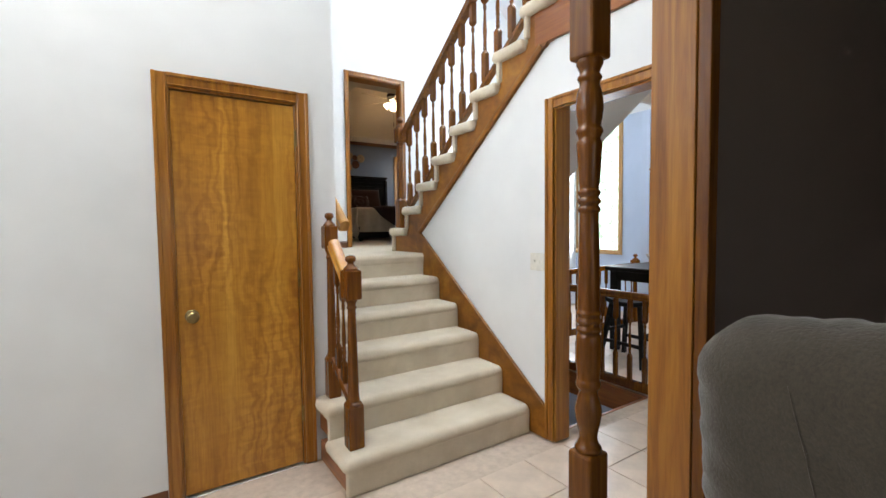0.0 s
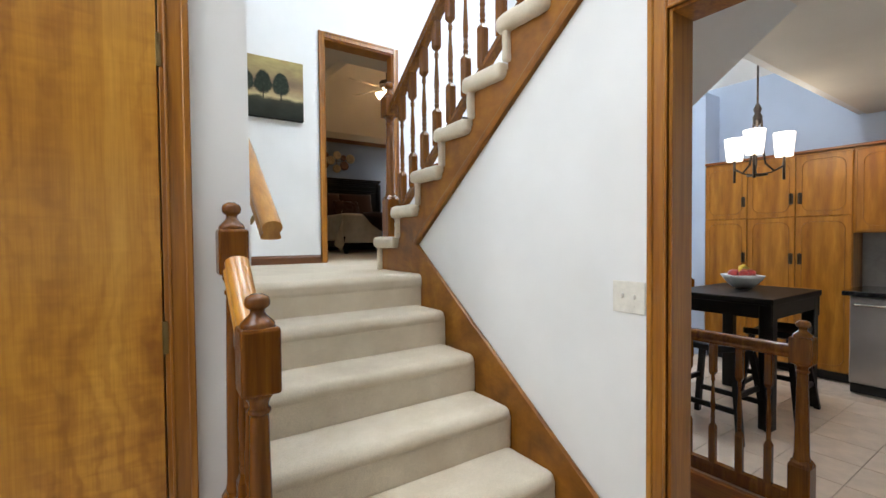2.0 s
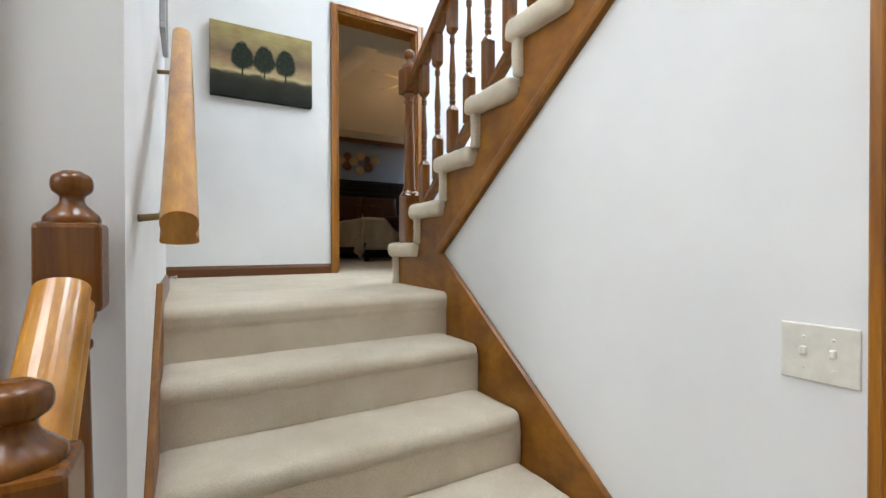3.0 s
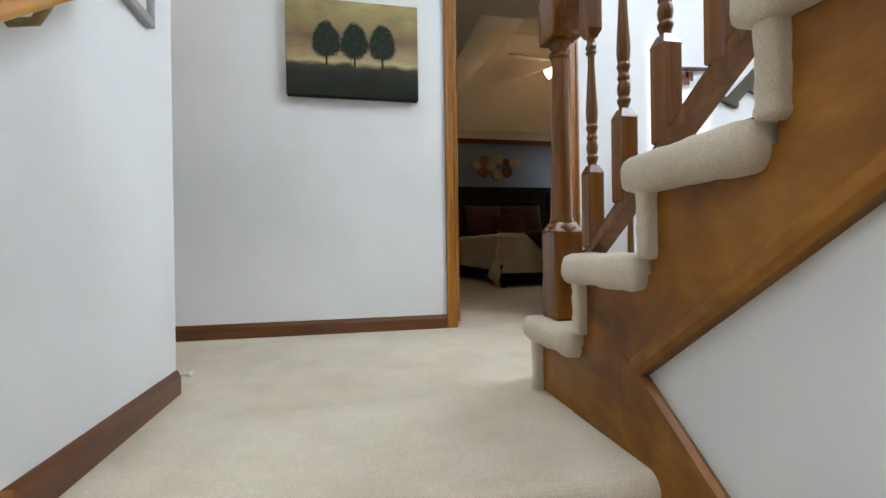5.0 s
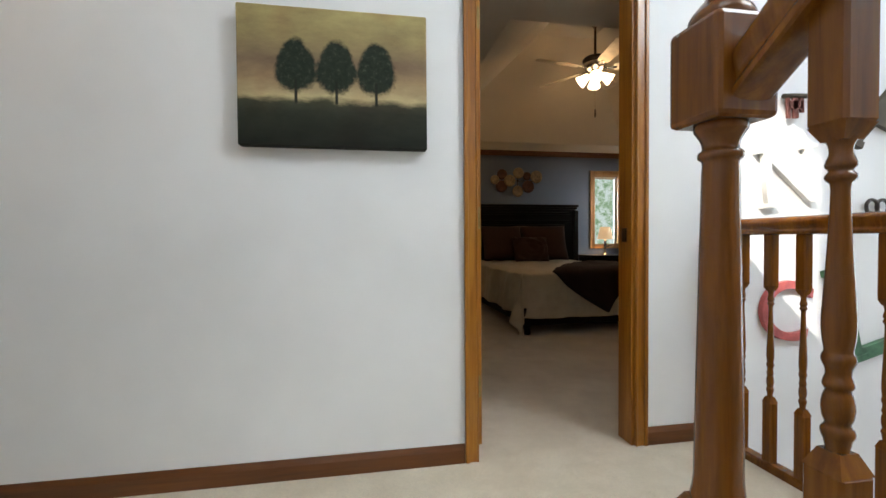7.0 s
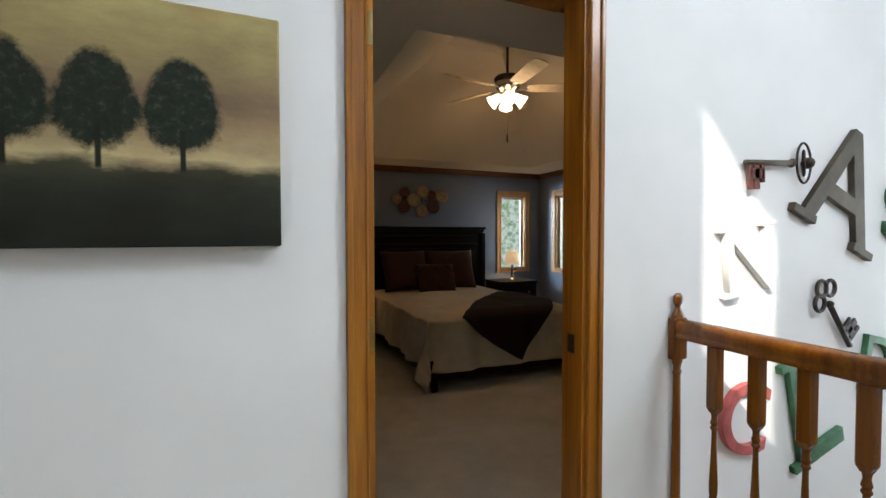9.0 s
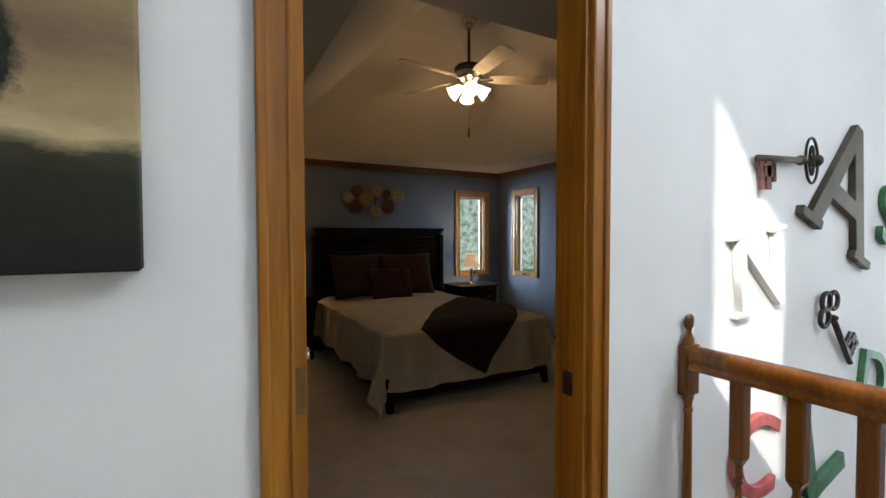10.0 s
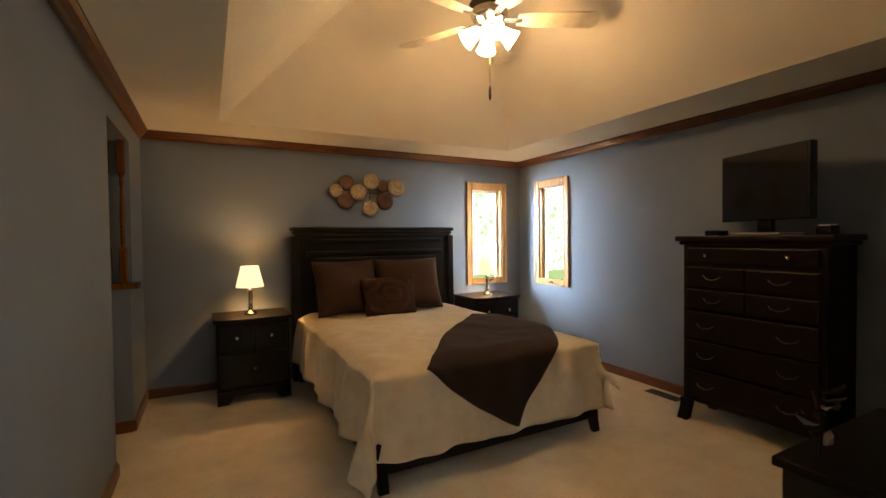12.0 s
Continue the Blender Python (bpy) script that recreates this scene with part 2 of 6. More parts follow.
def glass():
    mat, nt, p = nodes_of("window glass")
    p.inputs["Base Color"].default_value = (0.95, 0.98, 0.97, 1)
    p.inputs["Transmission Weight"].default_value, p.inputs["Roughness"].default_value = 1.0, 0.0
    p.inputs["IOR"].default_value = 1.05
    return mat


M_GLASS = glass()


def foliage_view(strength=0.74):
    """Leaves and sky far beyond the panes, their sunlight painted in as glow."""
    mat, nt, p = nodes_of("glowing garden backdrop")
    v = coords(nt, (1, 1, 1))
    a, b = noise_tex(nt, v, 1.1, 6, 0.7), noise_tex(nt, v, 5.0, 4, 0.7)
    col = mixed(nt, ramp(nt, a, [(0.32, (0.16, 0.32, 0.16)), (0.46, (0.46, 0.62, 0.46)), (0.56, (0.85, 0.95, 1.0))]), ramp(nt, b, [(0.3, (0.5, 0.6, 0.45)), (0.65, (1, 1, 1))]), 0.75, "MULTIPLY")
    nt.links.new(col, p.inputs["Emission Color"])
    p.inputs["Emission Strength"].default_value = strength
    p.inputs["Base Color"].default_value = (0, 0, 0, 1)
    p.inputs["Specular IOR Level"].default_value = 0
    return mat


M_GARDEN = foliage_view()
# same view with a stronger glow, for a blown-out dining window
M_GARDEN_BRIGHT = foliage_view(2.2)


# ---- mesh helpers ----
def part(name, bm, material, parent=None, label="", smooth=False):
    me = bpy.data.meshes.new(name)
    bmesh.ops.recalc_face_normals(bm, faces=bm.faces[:])
    bm.to_mesh(me)
    bm.free()
    me.materials.append(material)
    if smooth:
        me.shade_smooth()
    ob = new(name, me)
    if parent:
        ob.parent = parent
    if label:
        ob["label"] = label
    return ob


def again(ob, m, parent=None):
    """One more object on the same mesh."""
    o = new(ob.name.split(".")[0], ob.data)
    o.matrix_world = m
    o.parent = parent or ob.parent
    return o


def thing(name, label, category, group="", kind="", at=None):
    ob = new(name)
    ob.empty_display_size = 0.1
    if at is not None:
        ob.matrix_world = at if isinstance(at, Matrix) else Matrix.Translation(at)
    return tagged(ob, label, category, group, kind)


def box(x0, x1, y0, y1, z0, z1, bevel=0.0, seg=2, bm=None):
    own = bm or bmesh.new()
    b = bmesh.new() if bm else own
    bmesh.ops.create_cube(b, size=1.0, matrix=Matrix.Translation(((x0 + x1) / 2, (y0 + y1) / 2, (z0 + z1) / 2)) @ Matrix.Diagonal((abs(x1 - x0), abs(y1 - y0), abs(z1 - z0), 1)))
    if bevel:
        bmesh.ops.bevel(b, geom=b.edges[:], offset=bevel, segments=seg, affect="EDGES", profile=0.5)
    if bm:
        join(bm, b)
    return own


def join(bm, other, m=None):
    me = bpy.data.meshes.new("tmp")
    other.to_mesh(me)
    other.free()
    if m is not None:
        me.transform(m)
    bm.from_mesh(me)
    bpy.data.meshes.remove(me)
    return bm


def boxes(*rows, bevel=0.0):
    bm = bmesh.new()
    for r in rows:
        box(*r, bevel=bevel, bm=bm)
    return bm


def prism(poly, axis, a, b, bevel=0.0):
    """A polygon in the two other axes (in x, y, z order), pushed from a to b along axis."""
    bm = bmesh.new()
    def at(p, v):
        return {"x": (v, p[0], p[1]), "y": (p[0], v, p[1]), "z": (p[0], p[1], v)}[axis]
    lo, hi = [bm.verts.new(at(p, a)) for p in poly], [bm.verts.new(at(p, b)) for p in poly]
    bm.faces.new(lo)
    bm.faces.new(hi[::-1])
    n = len(poly)
    for i in range(n):
        bm.faces.new((lo[i], hi[i], hi[(i + 1) % n], lo[(i + 1) % n]))
    bmesh.ops.recalc_face_normals(bm, faces=bm.faces[:])
    if bevel:
        bmesh.ops.bevel(bm, geom=bm.edges[:], offset=bevel, segments=2, affect="EDGES", profile=0.5)
    return bm


def eased(rows, n=3):
    """Rounds a turned profile: points of a smooth curve through its rows."""
    out, k = [], len(rows)
    for i in range(k - 1):
        p0, p1, p2, p3 = (rows[max(0, min(k - 1, i + d))] for d in (-1, 0, 1, 2))
        for j in range(n):
            t = j / n
            q = []
            for a, b, c, d in zip(p0, p1, p2, p3):
                q.append(0.5 * (2 * b + (c - a) * t + (2 * a - 5 * b + 4 * c - d) * t * t + (3 * b - a - 3 * c + d) * t ** 3))
            q[1] = p1[1] + (p2[1] - p1[1]) * t
            out.append((max(q[0], 0.0005), q[1]))
    return out + [rows[-1]]


def lathe(profile, seg=20, bm=None, at=(0, 0, 0), m=None):
    """Turns rows of (radius, height) about z."""
    b = bmesh.new()
    rings = []
    for r, z in profile:
        rings.append([b.verts.new((r * math.cos(2 * math.pi * i / seg), r * math.sin(2 * math.pi * i / seg), z)) for i in range(seg)])
    for lo, hi in zip(rings, rings[1:]):
        for i in range(seg):
            b.faces.new((lo[i], lo[(i + 1) % seg], hi[(i + 1) % seg], hi[i]))
    b.faces.new(rings[0][::-1])
    b.faces.new(rings[-1])
    for f in b.faces:
        f.smooth = True
    if bm is None and m is None and at == (0, 0, 0):
        return b
    return join(bm or bmesh.new(), b, m or Matrix.Translation(at))


def tube(points, radius, seg=10, closed=False):
    """A round bar along points."""
    b, pts, rings = bmesh.new(), [Vector(p) for p in points], []
    n = len(pts)
    for i, p in enumerate(pts):
        d = (pts[(i + 1) % n] - pts[i - 1]) if closed else pts[min(i + 1, n - 1)] - pts[max(i - 1, 0)]
        d.normalize()
        u = d.cross(Vector((0.31, 0.17, 0.93))).normalized()
        w = d.cross(u)
        r = radius(i / max(1, n - 1)) if callable(radius) else radius
        rings.append([b.verts.new(p + r * (math.cos(2 * math.pi * k / seg) * u + math.sin(2 * math.pi * k / seg) * w)) for k in range(seg)])
    for i in range(n if closed else n - 1):
        lo, hi = rings[i], rings[(i + 1) % n]
        for k in range(seg):
            b.faces.new((lo[k], lo[(k + 1) % seg], hi[(k + 1) % seg], hi[k]))
    if not closed:
        b.faces.new(rings[0][::-1])
        b.faces.new(rings[-1])
    for f in b.faces:
        f.smooth = True
    return b


def sweep(profile, start, end, up=(0, 0, 1)):
    """A closed profile of (side, up) swept straight from start to end."""
    s, e, b = Vector(start), Vector(end), bmesh.new()
    d = (e - s).normalized()
    side = d.cross(Vector(up)).normalized()
    top = side.cross(d).normalized()
    lo, hi = [[b.verts.new(o + side * p + top * q) for p, q in profile] for o in (s, e)]
    n = len(profile)
    b.faces.new(lo)
    b.faces.new(hi[::-1])
    for i in range(n):
        b.faces.new((lo[i], hi[i], hi[(i + 1) % n], lo[(i + 1) % n]))
    return b


def wall(name, rows, material, label=""):
    """Straight wall pieces of one wall, each (x0, x1, y0, y1, z0, z1)."""
    return tagged(part(name, boxes(*rows), material), label, "wall", kind="structure")


def casing(name, along, plane, out, a0, a1, z0, z1, w=0.06, d=0.018, material=None, parent=None, sill=False):
    """Moulded casing round an opening in a wall; along: 'x' or 'y'; out: the side it faces (+1 or -1)."""
    rows = [(a0 - w, a0, z0, z1 + w), (a1, a1 + w, z0, z1 + w), (a0, a1, z1, z1 + w)]
    if sill:
        rows.append((a0, a1, z0, z0 + w))
    made = []
    for n, (p, q, lo, hi) in enumerate(rows):
        bm = bmesh.new()
        # a flat band, a raised outer bead and a thin inner bead
        if n < 2:
            inner = q if n == 0 else p
            outer = p if n == 0 else q
            strips = [(min(p, q), max(p, q), d * 0.65), (min(outer, outer + (inner - outer) * 0.3), max(outer, outer + (inner - outer) * 0.3), d), (min(inner, inner + (outer - inner) * 0.15), max(inner, inner + (outer - inner) * 0.15), d * 0.85)]
            pieces = [(s0, s1, lo, hi, dd) for s0, s1, dd in strips]
        else:
            up = n == 2
            edge = (hi - (hi - lo) * 0.3, hi) if up else (lo, lo + (hi - lo) * 0.3)
            thin = (lo, lo + (hi - lo) * 0.15) if up else (hi - (hi - lo) * 0.15, hi)
            pieces = [(p, q, lo, hi, d * 0.65), (p, q, *edge, d), (p, q, *thin, d * 0.85)]
        for s0, s1, l0, h0, dd in pieces:
            f0, f1 = sorted((plane, plane + out * dd))
            if along == "x":
                box(s0, s1, f0, f1, l0, h0, bevel=0.003, seg=1, bm=bm)
            else:
                box(f0, f1, s0, s1, l0, h0, bevel=0.003, seg=1, bm=bm)
        made.append(part("casing", bm, material or M_TRIM, parent))
    return made


# ---- structure: floors, walls, ceilings ----
tagged(part("floor_lower", boxes((-1.3, 3.29, -2.6, 3.3, -0.12, -0.008), (-1.3, 2.03, 3.3, 3.74, -0.12, -0.008), (3.29, 7.3, -2.6, 3.17, -0.12, -0.008), (4.33, 7.3, 3.17, 6.3, -0.12, -0.008)), M_GROUT), "pale grout bed under the cream floor tiles", "floor", kind="structure")
nose = [(4.5985 + 0.036 * (1 - math.cos(a)), L - 0.036 * (1 - math.sin(a))) for a in [math.pi / 2 * (1 - i / 7) for i in range(8)]]
bm = prism([(YP, 0.9), (YP, L), *nose, (4.601, L - 0.065), (4.6075, L - 0.085), (4.6075, 0.9)], "x", 2.03, 3.149)
for r in ((0.4, 2.03, 5.37, YP, 0.9, L), (3.149, 4.27, 4.95, YP, 0.9, L), (3.13, 3.86, YP, BY0 + 0.04, 0.9, L), (2.1, BX1, BY0 + 0.04, BY1, 0.9, L)):
    box(*r, bm=bm)
tagged(part("floor_landing", bm, M_CARPET), "cream cut-pile carpet on the landing and bedroom floor", "floor", kind="structure")
tagged(part("floor_living", boxes((-1.3, 6.0, -2.6, 1.9, -0.006, 0.004)), M_CARPET), "cream carpet of the living room", "floor", kind="structure")

wall("wall_closet", [(-1.3, 1.205, YC, YC + 0.12, 0, FH), (1.82, XL, YC, YC + 0.12, 0, FH), (1.205, 1.82, YC, YC + 0.12, 2.045, FH)], M_WHITE, "white painted wall with a closet door")
wall("wall_stair_west", [(1.91, XL, YC + 0.12, 5.37, 0, 4.22), (1.91, XL, YC + 0.121, 3.825, 4.22, TOP), (1.91, XL, 4.317, 5.37, 4.22, TOP), (1.91, XL, 3.825, 4.317, 5.355, TOP), (1.91, XL, 1.97, YC + 0.12, FH, TOP), (1.91, XL, 5.37, YP, 3.6, TOP)], M_WHITE, "tall white wall beside the stairs")
wall("wall_hall_south", [(0.4, 1.91, 5.25, 5.37, 0.9, 3.6)], M_WHITE, "white hall wall")
wall("wall_hall_end", [(0.28, 0.4, 5.25, YP, 0.9, 3.6)], M_WHITE, "white wall at the end of the hall")
wall("wall_picture", [(0.28, 3.132, YP, BY0, 0, TOP), (3.836, 4.0, YP, 6.345, 0, TOP), (4.0, 7.3, YP, BY0, 0, TOP), (3.132, 3.836, YP, BY0, L + 2.04, TOP), (3.836, 4.0, 6.345, BY0, L + 2.04, TOP), (3.132, 3.836, YP, BY0, 0, 0.9)], M_WHITE, "tall white wall with a picture and metal letters")
wall("wall_foyer_west", [(-1.3, -1.18, -2.6, 1.9, 0, FH), (-1.3, -1.18, 3.5, YC, 0, FH), (-1.3, -1.18, 1.9, 3.5, 0, 2.15), (-1.3, -1.18, 1.9, 3.5, 3.65, FH)], M_WHITE, "white wall with the added foyer window")
wall("wall_living_south", [(-1.3, -0.35, -2.6, -2.48, 0, 2.9), (2.35, 6.0, -2.6, -2.48, 0, 2.9), (-0.35, 2.35, -2.6, -2.48, 0, 0.7), (-0.35, 2.35, -2.6, -2.48, 2.3, 2.9)], M_TAUPE, "taupe living room wall with an added window")
wall("wall_living_east", [(5.9, 6.0, -2.48, 1.9, 0, 2.9)], M_TAUPE, "taupe living room wall")
tagged(part("wall_partition", boxes((2.56, 6.0, 1.905, 1.985, 0, 2.9)), M_TAUPE), "dark taupe partition wall between living room and foyer", "wall", kind="structure")
wall("wall_partition_back", [(2.527, 7.3, 1.985, 2.06, 0, 2.42)], M_WHITE, "white back of the partition wall")
bm = prism([(3.092, 0), (4.95, 0), (4.95, 1.10), (4.665, 1.287), (3.165, 2.428), (3.092, 2.437)], "x", XW, XW + 0.12)
box(XW, XW + 0.12, 2.06, 2.21, 0, 2.455, bm=bm)
box(XW, XW + 0.12, 2.21, 3.092, 2.06, 2.455, bm=bm)
tagged(part("wall_stair_east", bm, M_WHITE), "white wall under the upper stair flight with a doorway", "wall", kind="structure")
wall("wall_kitchen_east", [(7.2, 7.32, 2.06, 5.43, 0, 4.0), (7.2, 7.32, 5.43, 6.30, 0, 0.88), (7.2, 7.32, 5.43, 6.30, 3.0, 4.0), (6.88, 7.2, 4.735, 4.85, 0, 2.9)], M_SKYBLUE, "pale blue dining wall above the cabinets")
wall("wall_foyer_header", [(-1.3, XL, 1.90, 1.97, 3.0, FH)], M_WHITE, "white wall above the living room opening")
wall("wall_upper_south", [(XL, 7.3, 1.97, 2.06, 2.72, TOP)], M_WHITE, "white wall of the upper floor")
wall("wall_void_south", [(4.36, 7.2, 3.502, 3.56, 2.43, TOP)], M_WHITE, "white wall above the kitchen ceiling edge")
wall("wall_basement", [(3.29, 3.35, 3.17, 6.3, -2.3, 0), (4.31, 4.37, 3.17, 6.3, -2.3, -0.02), (3.29, 4.37, 6.2, 6.3, -2.3, 0.0)], M_SKYBLUE, "dim blue-grey wall of the basement stairwell")
tagged(part("ceiling_foyer", boxes((-1.3, XL, 1.97, YC + 0.12, FH, FH + 0.1), (-1.3, 6.0, -2.6, 1.97, 2.9, 3.0)), M_CEIL), "cream textured ceiling of the foyer", "ceiling", kind="structure")
tagged(part("ceiling_hall", boxes((0.28, XL, 5.25, YP, 3.6, 3.7)), M_CEIL), "cream textured ceiling of the hall", "ceiling", kind="structure")
tagged(part("ceiling_kitchen", boxes((3.29, 7.2, 2.06, 3.13, 2.42, 2.46), (4.36, 7.2, 3.13, 3.5, 2.42, 2.46)), M_CEIL), "cream textured kitchen ceiling", "ceiling", kind="structure")
tagged(part("floor_upper", boxes((3.29, 7.2, 2.06, 3.25, 2.47, 2.70)), M_CARPET), "carpeted upper floor edge", "floor", kind="structure")
tagged(part("ceiling_stair_hall", prism([(1.91, TOP), (4.25, TOP), (7.32, 2.9), (7.32, 3.02), (4.25, TOP + 0.12), (1.91, TOP + 0.12)], "y", 1.97, 6.37), M_WHITE), "white vaulted ceiling over stairs and dining area", "ceiling", kind="structure")
tagged(part("beam_upper_floor", boxes((3.15, 3.30, 2.06, 3.235, 2.457, 2.70), bevel=0.006), M_TRIM_Y), "stained wooden fascia of the upper floor", "trim", kind="structure")

# bedroom shell
wall("wall_bedroom_north", [(2.0, 6.06, BY1, BY1 + 0.12, 0.9, 4.3), (6.46, 6.85, BY1, BY1 + 0.12, 0.9, 4.3), (6.06, 6.46, BY1, BY1 + 0.12, 0.9, 1.86), (6.06, 6.46, BY1, BY1 + 0.12, 2.94, 4.3)], M_BLUE, "slate blue bedroom wall behind the bed")
wall("wall_bedroom_east", [(BX1, BX1 + 0.12, BY0, 9.845, 0.9, 4.3), (BX1, BX1 + 0.12, 10.236, BY1, 0.9, 4.3), (BX1, BX1 + 0.12, 9.845, 10.236, 0.9, 1.86), (BX1, BX1 + 0.12, 9.845, 10.236, 2.94, 4.3)], M_BLUE, "slate blue bedroom wall with a narrow window")
wall("wall_bedroom_west", [(BX0 - 0.12, BX0, BY0, 9.29, 0.9, 4.3), (BX0 - 0.12, BX0, 10.03, BY1, 0.9, 4.3), (BX0 - 0.12, BX0, 9.93, 10.03, 0.9, 2.07), (BX0 - 0.12, BX0, 9.29, 10.03, 3.06, 4.3)], M_BLUE, "slate blue bedroom wall with an opening")
wall("wall_bedroom_south", [(BX0, 3.132, BY0, BY0 + 0.04, 0.9, 4.3), (4.0, BX1, BY0, BY0 + 0.04, 0.9, 4.3), (3.132, 4.0, BY0, BY0 + 0.04, L + 2.04, 4.3)], M_BLUE, "slate blue bedroom wall with the door")
wall("wall_alcove", [(2.0, BX0 - 0.12, 9.93, 10.03, 0.9, 2.07), (1.9, 2.0, 8.6, BY1, 0.9, 4.3), (1.9, BX0 - 0.12, 8.5, 8.6, 0.9, 4.3)], M_BLUE, "slate blue half wall of the alcove")
tagged(part("ceiling_alcove", boxes((1.9, BX0, 8.5, BY1, 3.3, 3.4)), M_TRAY), "cream ceiling of the alcove", "ceiling", kind="structure")
TX0, TX1, TY0, TY1, TZ, TS, TR = 3.527, 6.17, 6.97, 10.04, 3.265, 0.90, 1.02
bm = bmesh.new()
rings = []
for up in (0.0, 0.07):
    for ins, z in ((-0.50, TZ), (0.0, TZ), (TR, TZ + TS * TR)):
        rings.append([bm.verts.new((x, y, z + up)) for x, y in ((TX0 + ins, TY0 + ins), (TX1 - ins, TY0 + ins), (TX1 - ins, TY1 - ins), (TX0 + ins, TY1 - ins))])
for a, b in ((0, 1), (1, 2), (3, 4), (4, 5), (0, 3)):
    for i in range(4):
        bm.faces.new((rings[a][i], rings[a][(i + 1) % 4], rings[b][(i + 1) % 4], rings[b][i]))
bm.faces.new(rings[2])
bm.faces.new(rings[5])
tagged(part("ceiling_bedroom", bm, M_TRAY), "cream tray ceiling with sloping sides", "ceiling", kind="structure")


tagged(part("roof_bedroom", boxes((1.9, 6.85, BY0, BY1 + 0.12, 4.3, 4.4)), M_TRAY), "roof slab over the bedroom", "roof", kind="structure")
# unseen slab, added only to stop sun entering the foyer and living room
tagged(part("sun_block_slab", boxes((-4.4, -1.3, -6.0, YC, 3.72, 3.8), (-1.3, 7.3, -6.0, -2.6, 2.92, 3.0)), M_CEIL), "wide slab added out of view to keep sun off the front windows", "roof", kind="structure")


# ---- trim: baseboards, crown, door jambs ----
def baseboard(start, end, h=0.075, d=0.014, material=None):
    prof = [(0, 0), (d, 0), (d, h * 0.72), (d * 0.55, h * 0.9), (d * 0.3, h), (0, h)]
    return tagged(part("baseboard", sweep(prof, start, end), M_BASE), "stained wooden baseboard", "baseboard", kind="structure")


baseboard((1.0, YP, L), (3.083, YP, L), material=M_TRIM_X)
baseboard((3.889, YP, L), (4.2, YP, L), material=M_TRIM_X)
baseboard((XL, 4.67, L), (XL, 5.37, L), material=M_TRIM_Y)
baseboard((-1.1, YC, 0), (1.145, YC, 0), material=M_TRIM_X)
baseboard((BX0, BY1, L), (BX1, BY1, L), material=M_TRIM_X)
baseboard((BX1, BY1, L), (BX1, BY0 + 0.04, L), material=M_TRIM_Y)
baseboard((BX0, BY0 + 0.04, L), (BX0, 9.29, L), material=M_TRIM_Y)
baseboard((BX0, 9.93, L), (BX0, BY1, L), material=M_TRIM_Y)
baseboard((2.0, 9.93, L), (BX0, 9.93, L), material=M_TRIM_X)
CROWN = [(0, 0.065), (0.062, 0.065), (0.062, 0.052), (0.045, 0.042), (0.026, 0.018), (0.012, 0.010), (0.012, 0), (0, 0)]
for a, b, mat in (((BX0, BY1, 3.2), (BX1, BY1, 3.2), M_TRIM_X), ((BX1, BY1, 3.2), (BX1, BY0 + 0.04, 3.2), M_TRIM_Y), ((BX0, BY0 + 0.04, 3.2), (BX0, BY1, 3.2), M_TRIM_Y), ((BX1, BY0 + 0.04, 3.2), (BX0, BY0 + 0.04, 3.2), M_TRIM_X)):
    tagged(part("crown_moulding", sweep(CROWN, a, b), M_BASE), "stained wooden crown moulding", "moulding", kind="structure")

# wall-end casing of the partition and the turned column beside it
tagged(part("partition_end_trim", boxes((2.505, 2.525, 1.93, 2.075, 0, 2.9), bevel=0.004), M_TRIM), "golden oak board capping the partition end", "trim", kind="structure")
tagged(part("partition_edge_trim", boxes((2.508, 2.56, 1.888, 1.928, 0, 2.9), bevel=0.004), M_POST), "dark stained edge strip of the partition", "trim", kind="structure")


def turned(rows, seg=24):
    return lathe(eased(rows, 3), seg)


def ball(r, z, n=5, flat=1.0):
    return [(r * math.sin(math.pi * (i + 0.5) / n), z - r * flat * math.cos(math.pi * (i + 0.5) / n)) for i in range(n)]


def bead(r, z, h, base):
    return [(base, z - h / 2), (r * 0.93, z - h * 0.3), (r, z), (r * 0.93, z + h * 0.3), (base, z + h / 2)]


column = thing("turned_column", "dark oak turned column between living room and foyer", "column", at=(2.05, 1.962, 0))
s = 0.037
shaft = [(0.045, 0.72), (0.051, 0.735), (0.04, 0.75), (0.034, 0.77), (0.046, 0.82), (0.05, 0.855), (0.04, 0.89), (0.034, 0.91), (0.046, 0.925), (0.046, 0.94), (0.042, 0.95), (0.047, 1.0)]
shaft += [(0.046, 1.08), *bead(0.048, 1.10, 0.022, 0.041), *bead(0.048, 1.125, 0.022, 0.041), *bead(0.047, 1.15, 0.022, 0.041), (0.042, 1.18), (0.037, 1.38), *bead(0.042, 1.46, 0.022, 0.035), *bead(0.043, 1.485, 0.022, 0.035), *bead(0.042, 1.51, 0.022, 0.035), (0.038, 1.54), (0.045, 1.63), (0.047, 1.655), (0.04, 1.67), (0.05, 1.69), (0.042, 1.705), (0.046, 1.73), (0.050, 1.76), (0.046, 1.80), (0.036, 1.83), (0.045, 1.845), (0.036, 1.86), (0.048, 1.885), (0.046, 1.90)]
shaft = [(r * 0.68, 0.756 + (z - 0.72) * 0.854) for r, z in shaft]
part("shaft", turned(shaft, 28), M_POST, column)
part("base_block", box(-s, s, -s, s, 0.0, 0.760, 0.008), M_POST, column)
part("top_block", box(-s, s, -s, s, 1.760, 2.9, 0.008), M_POST, column)


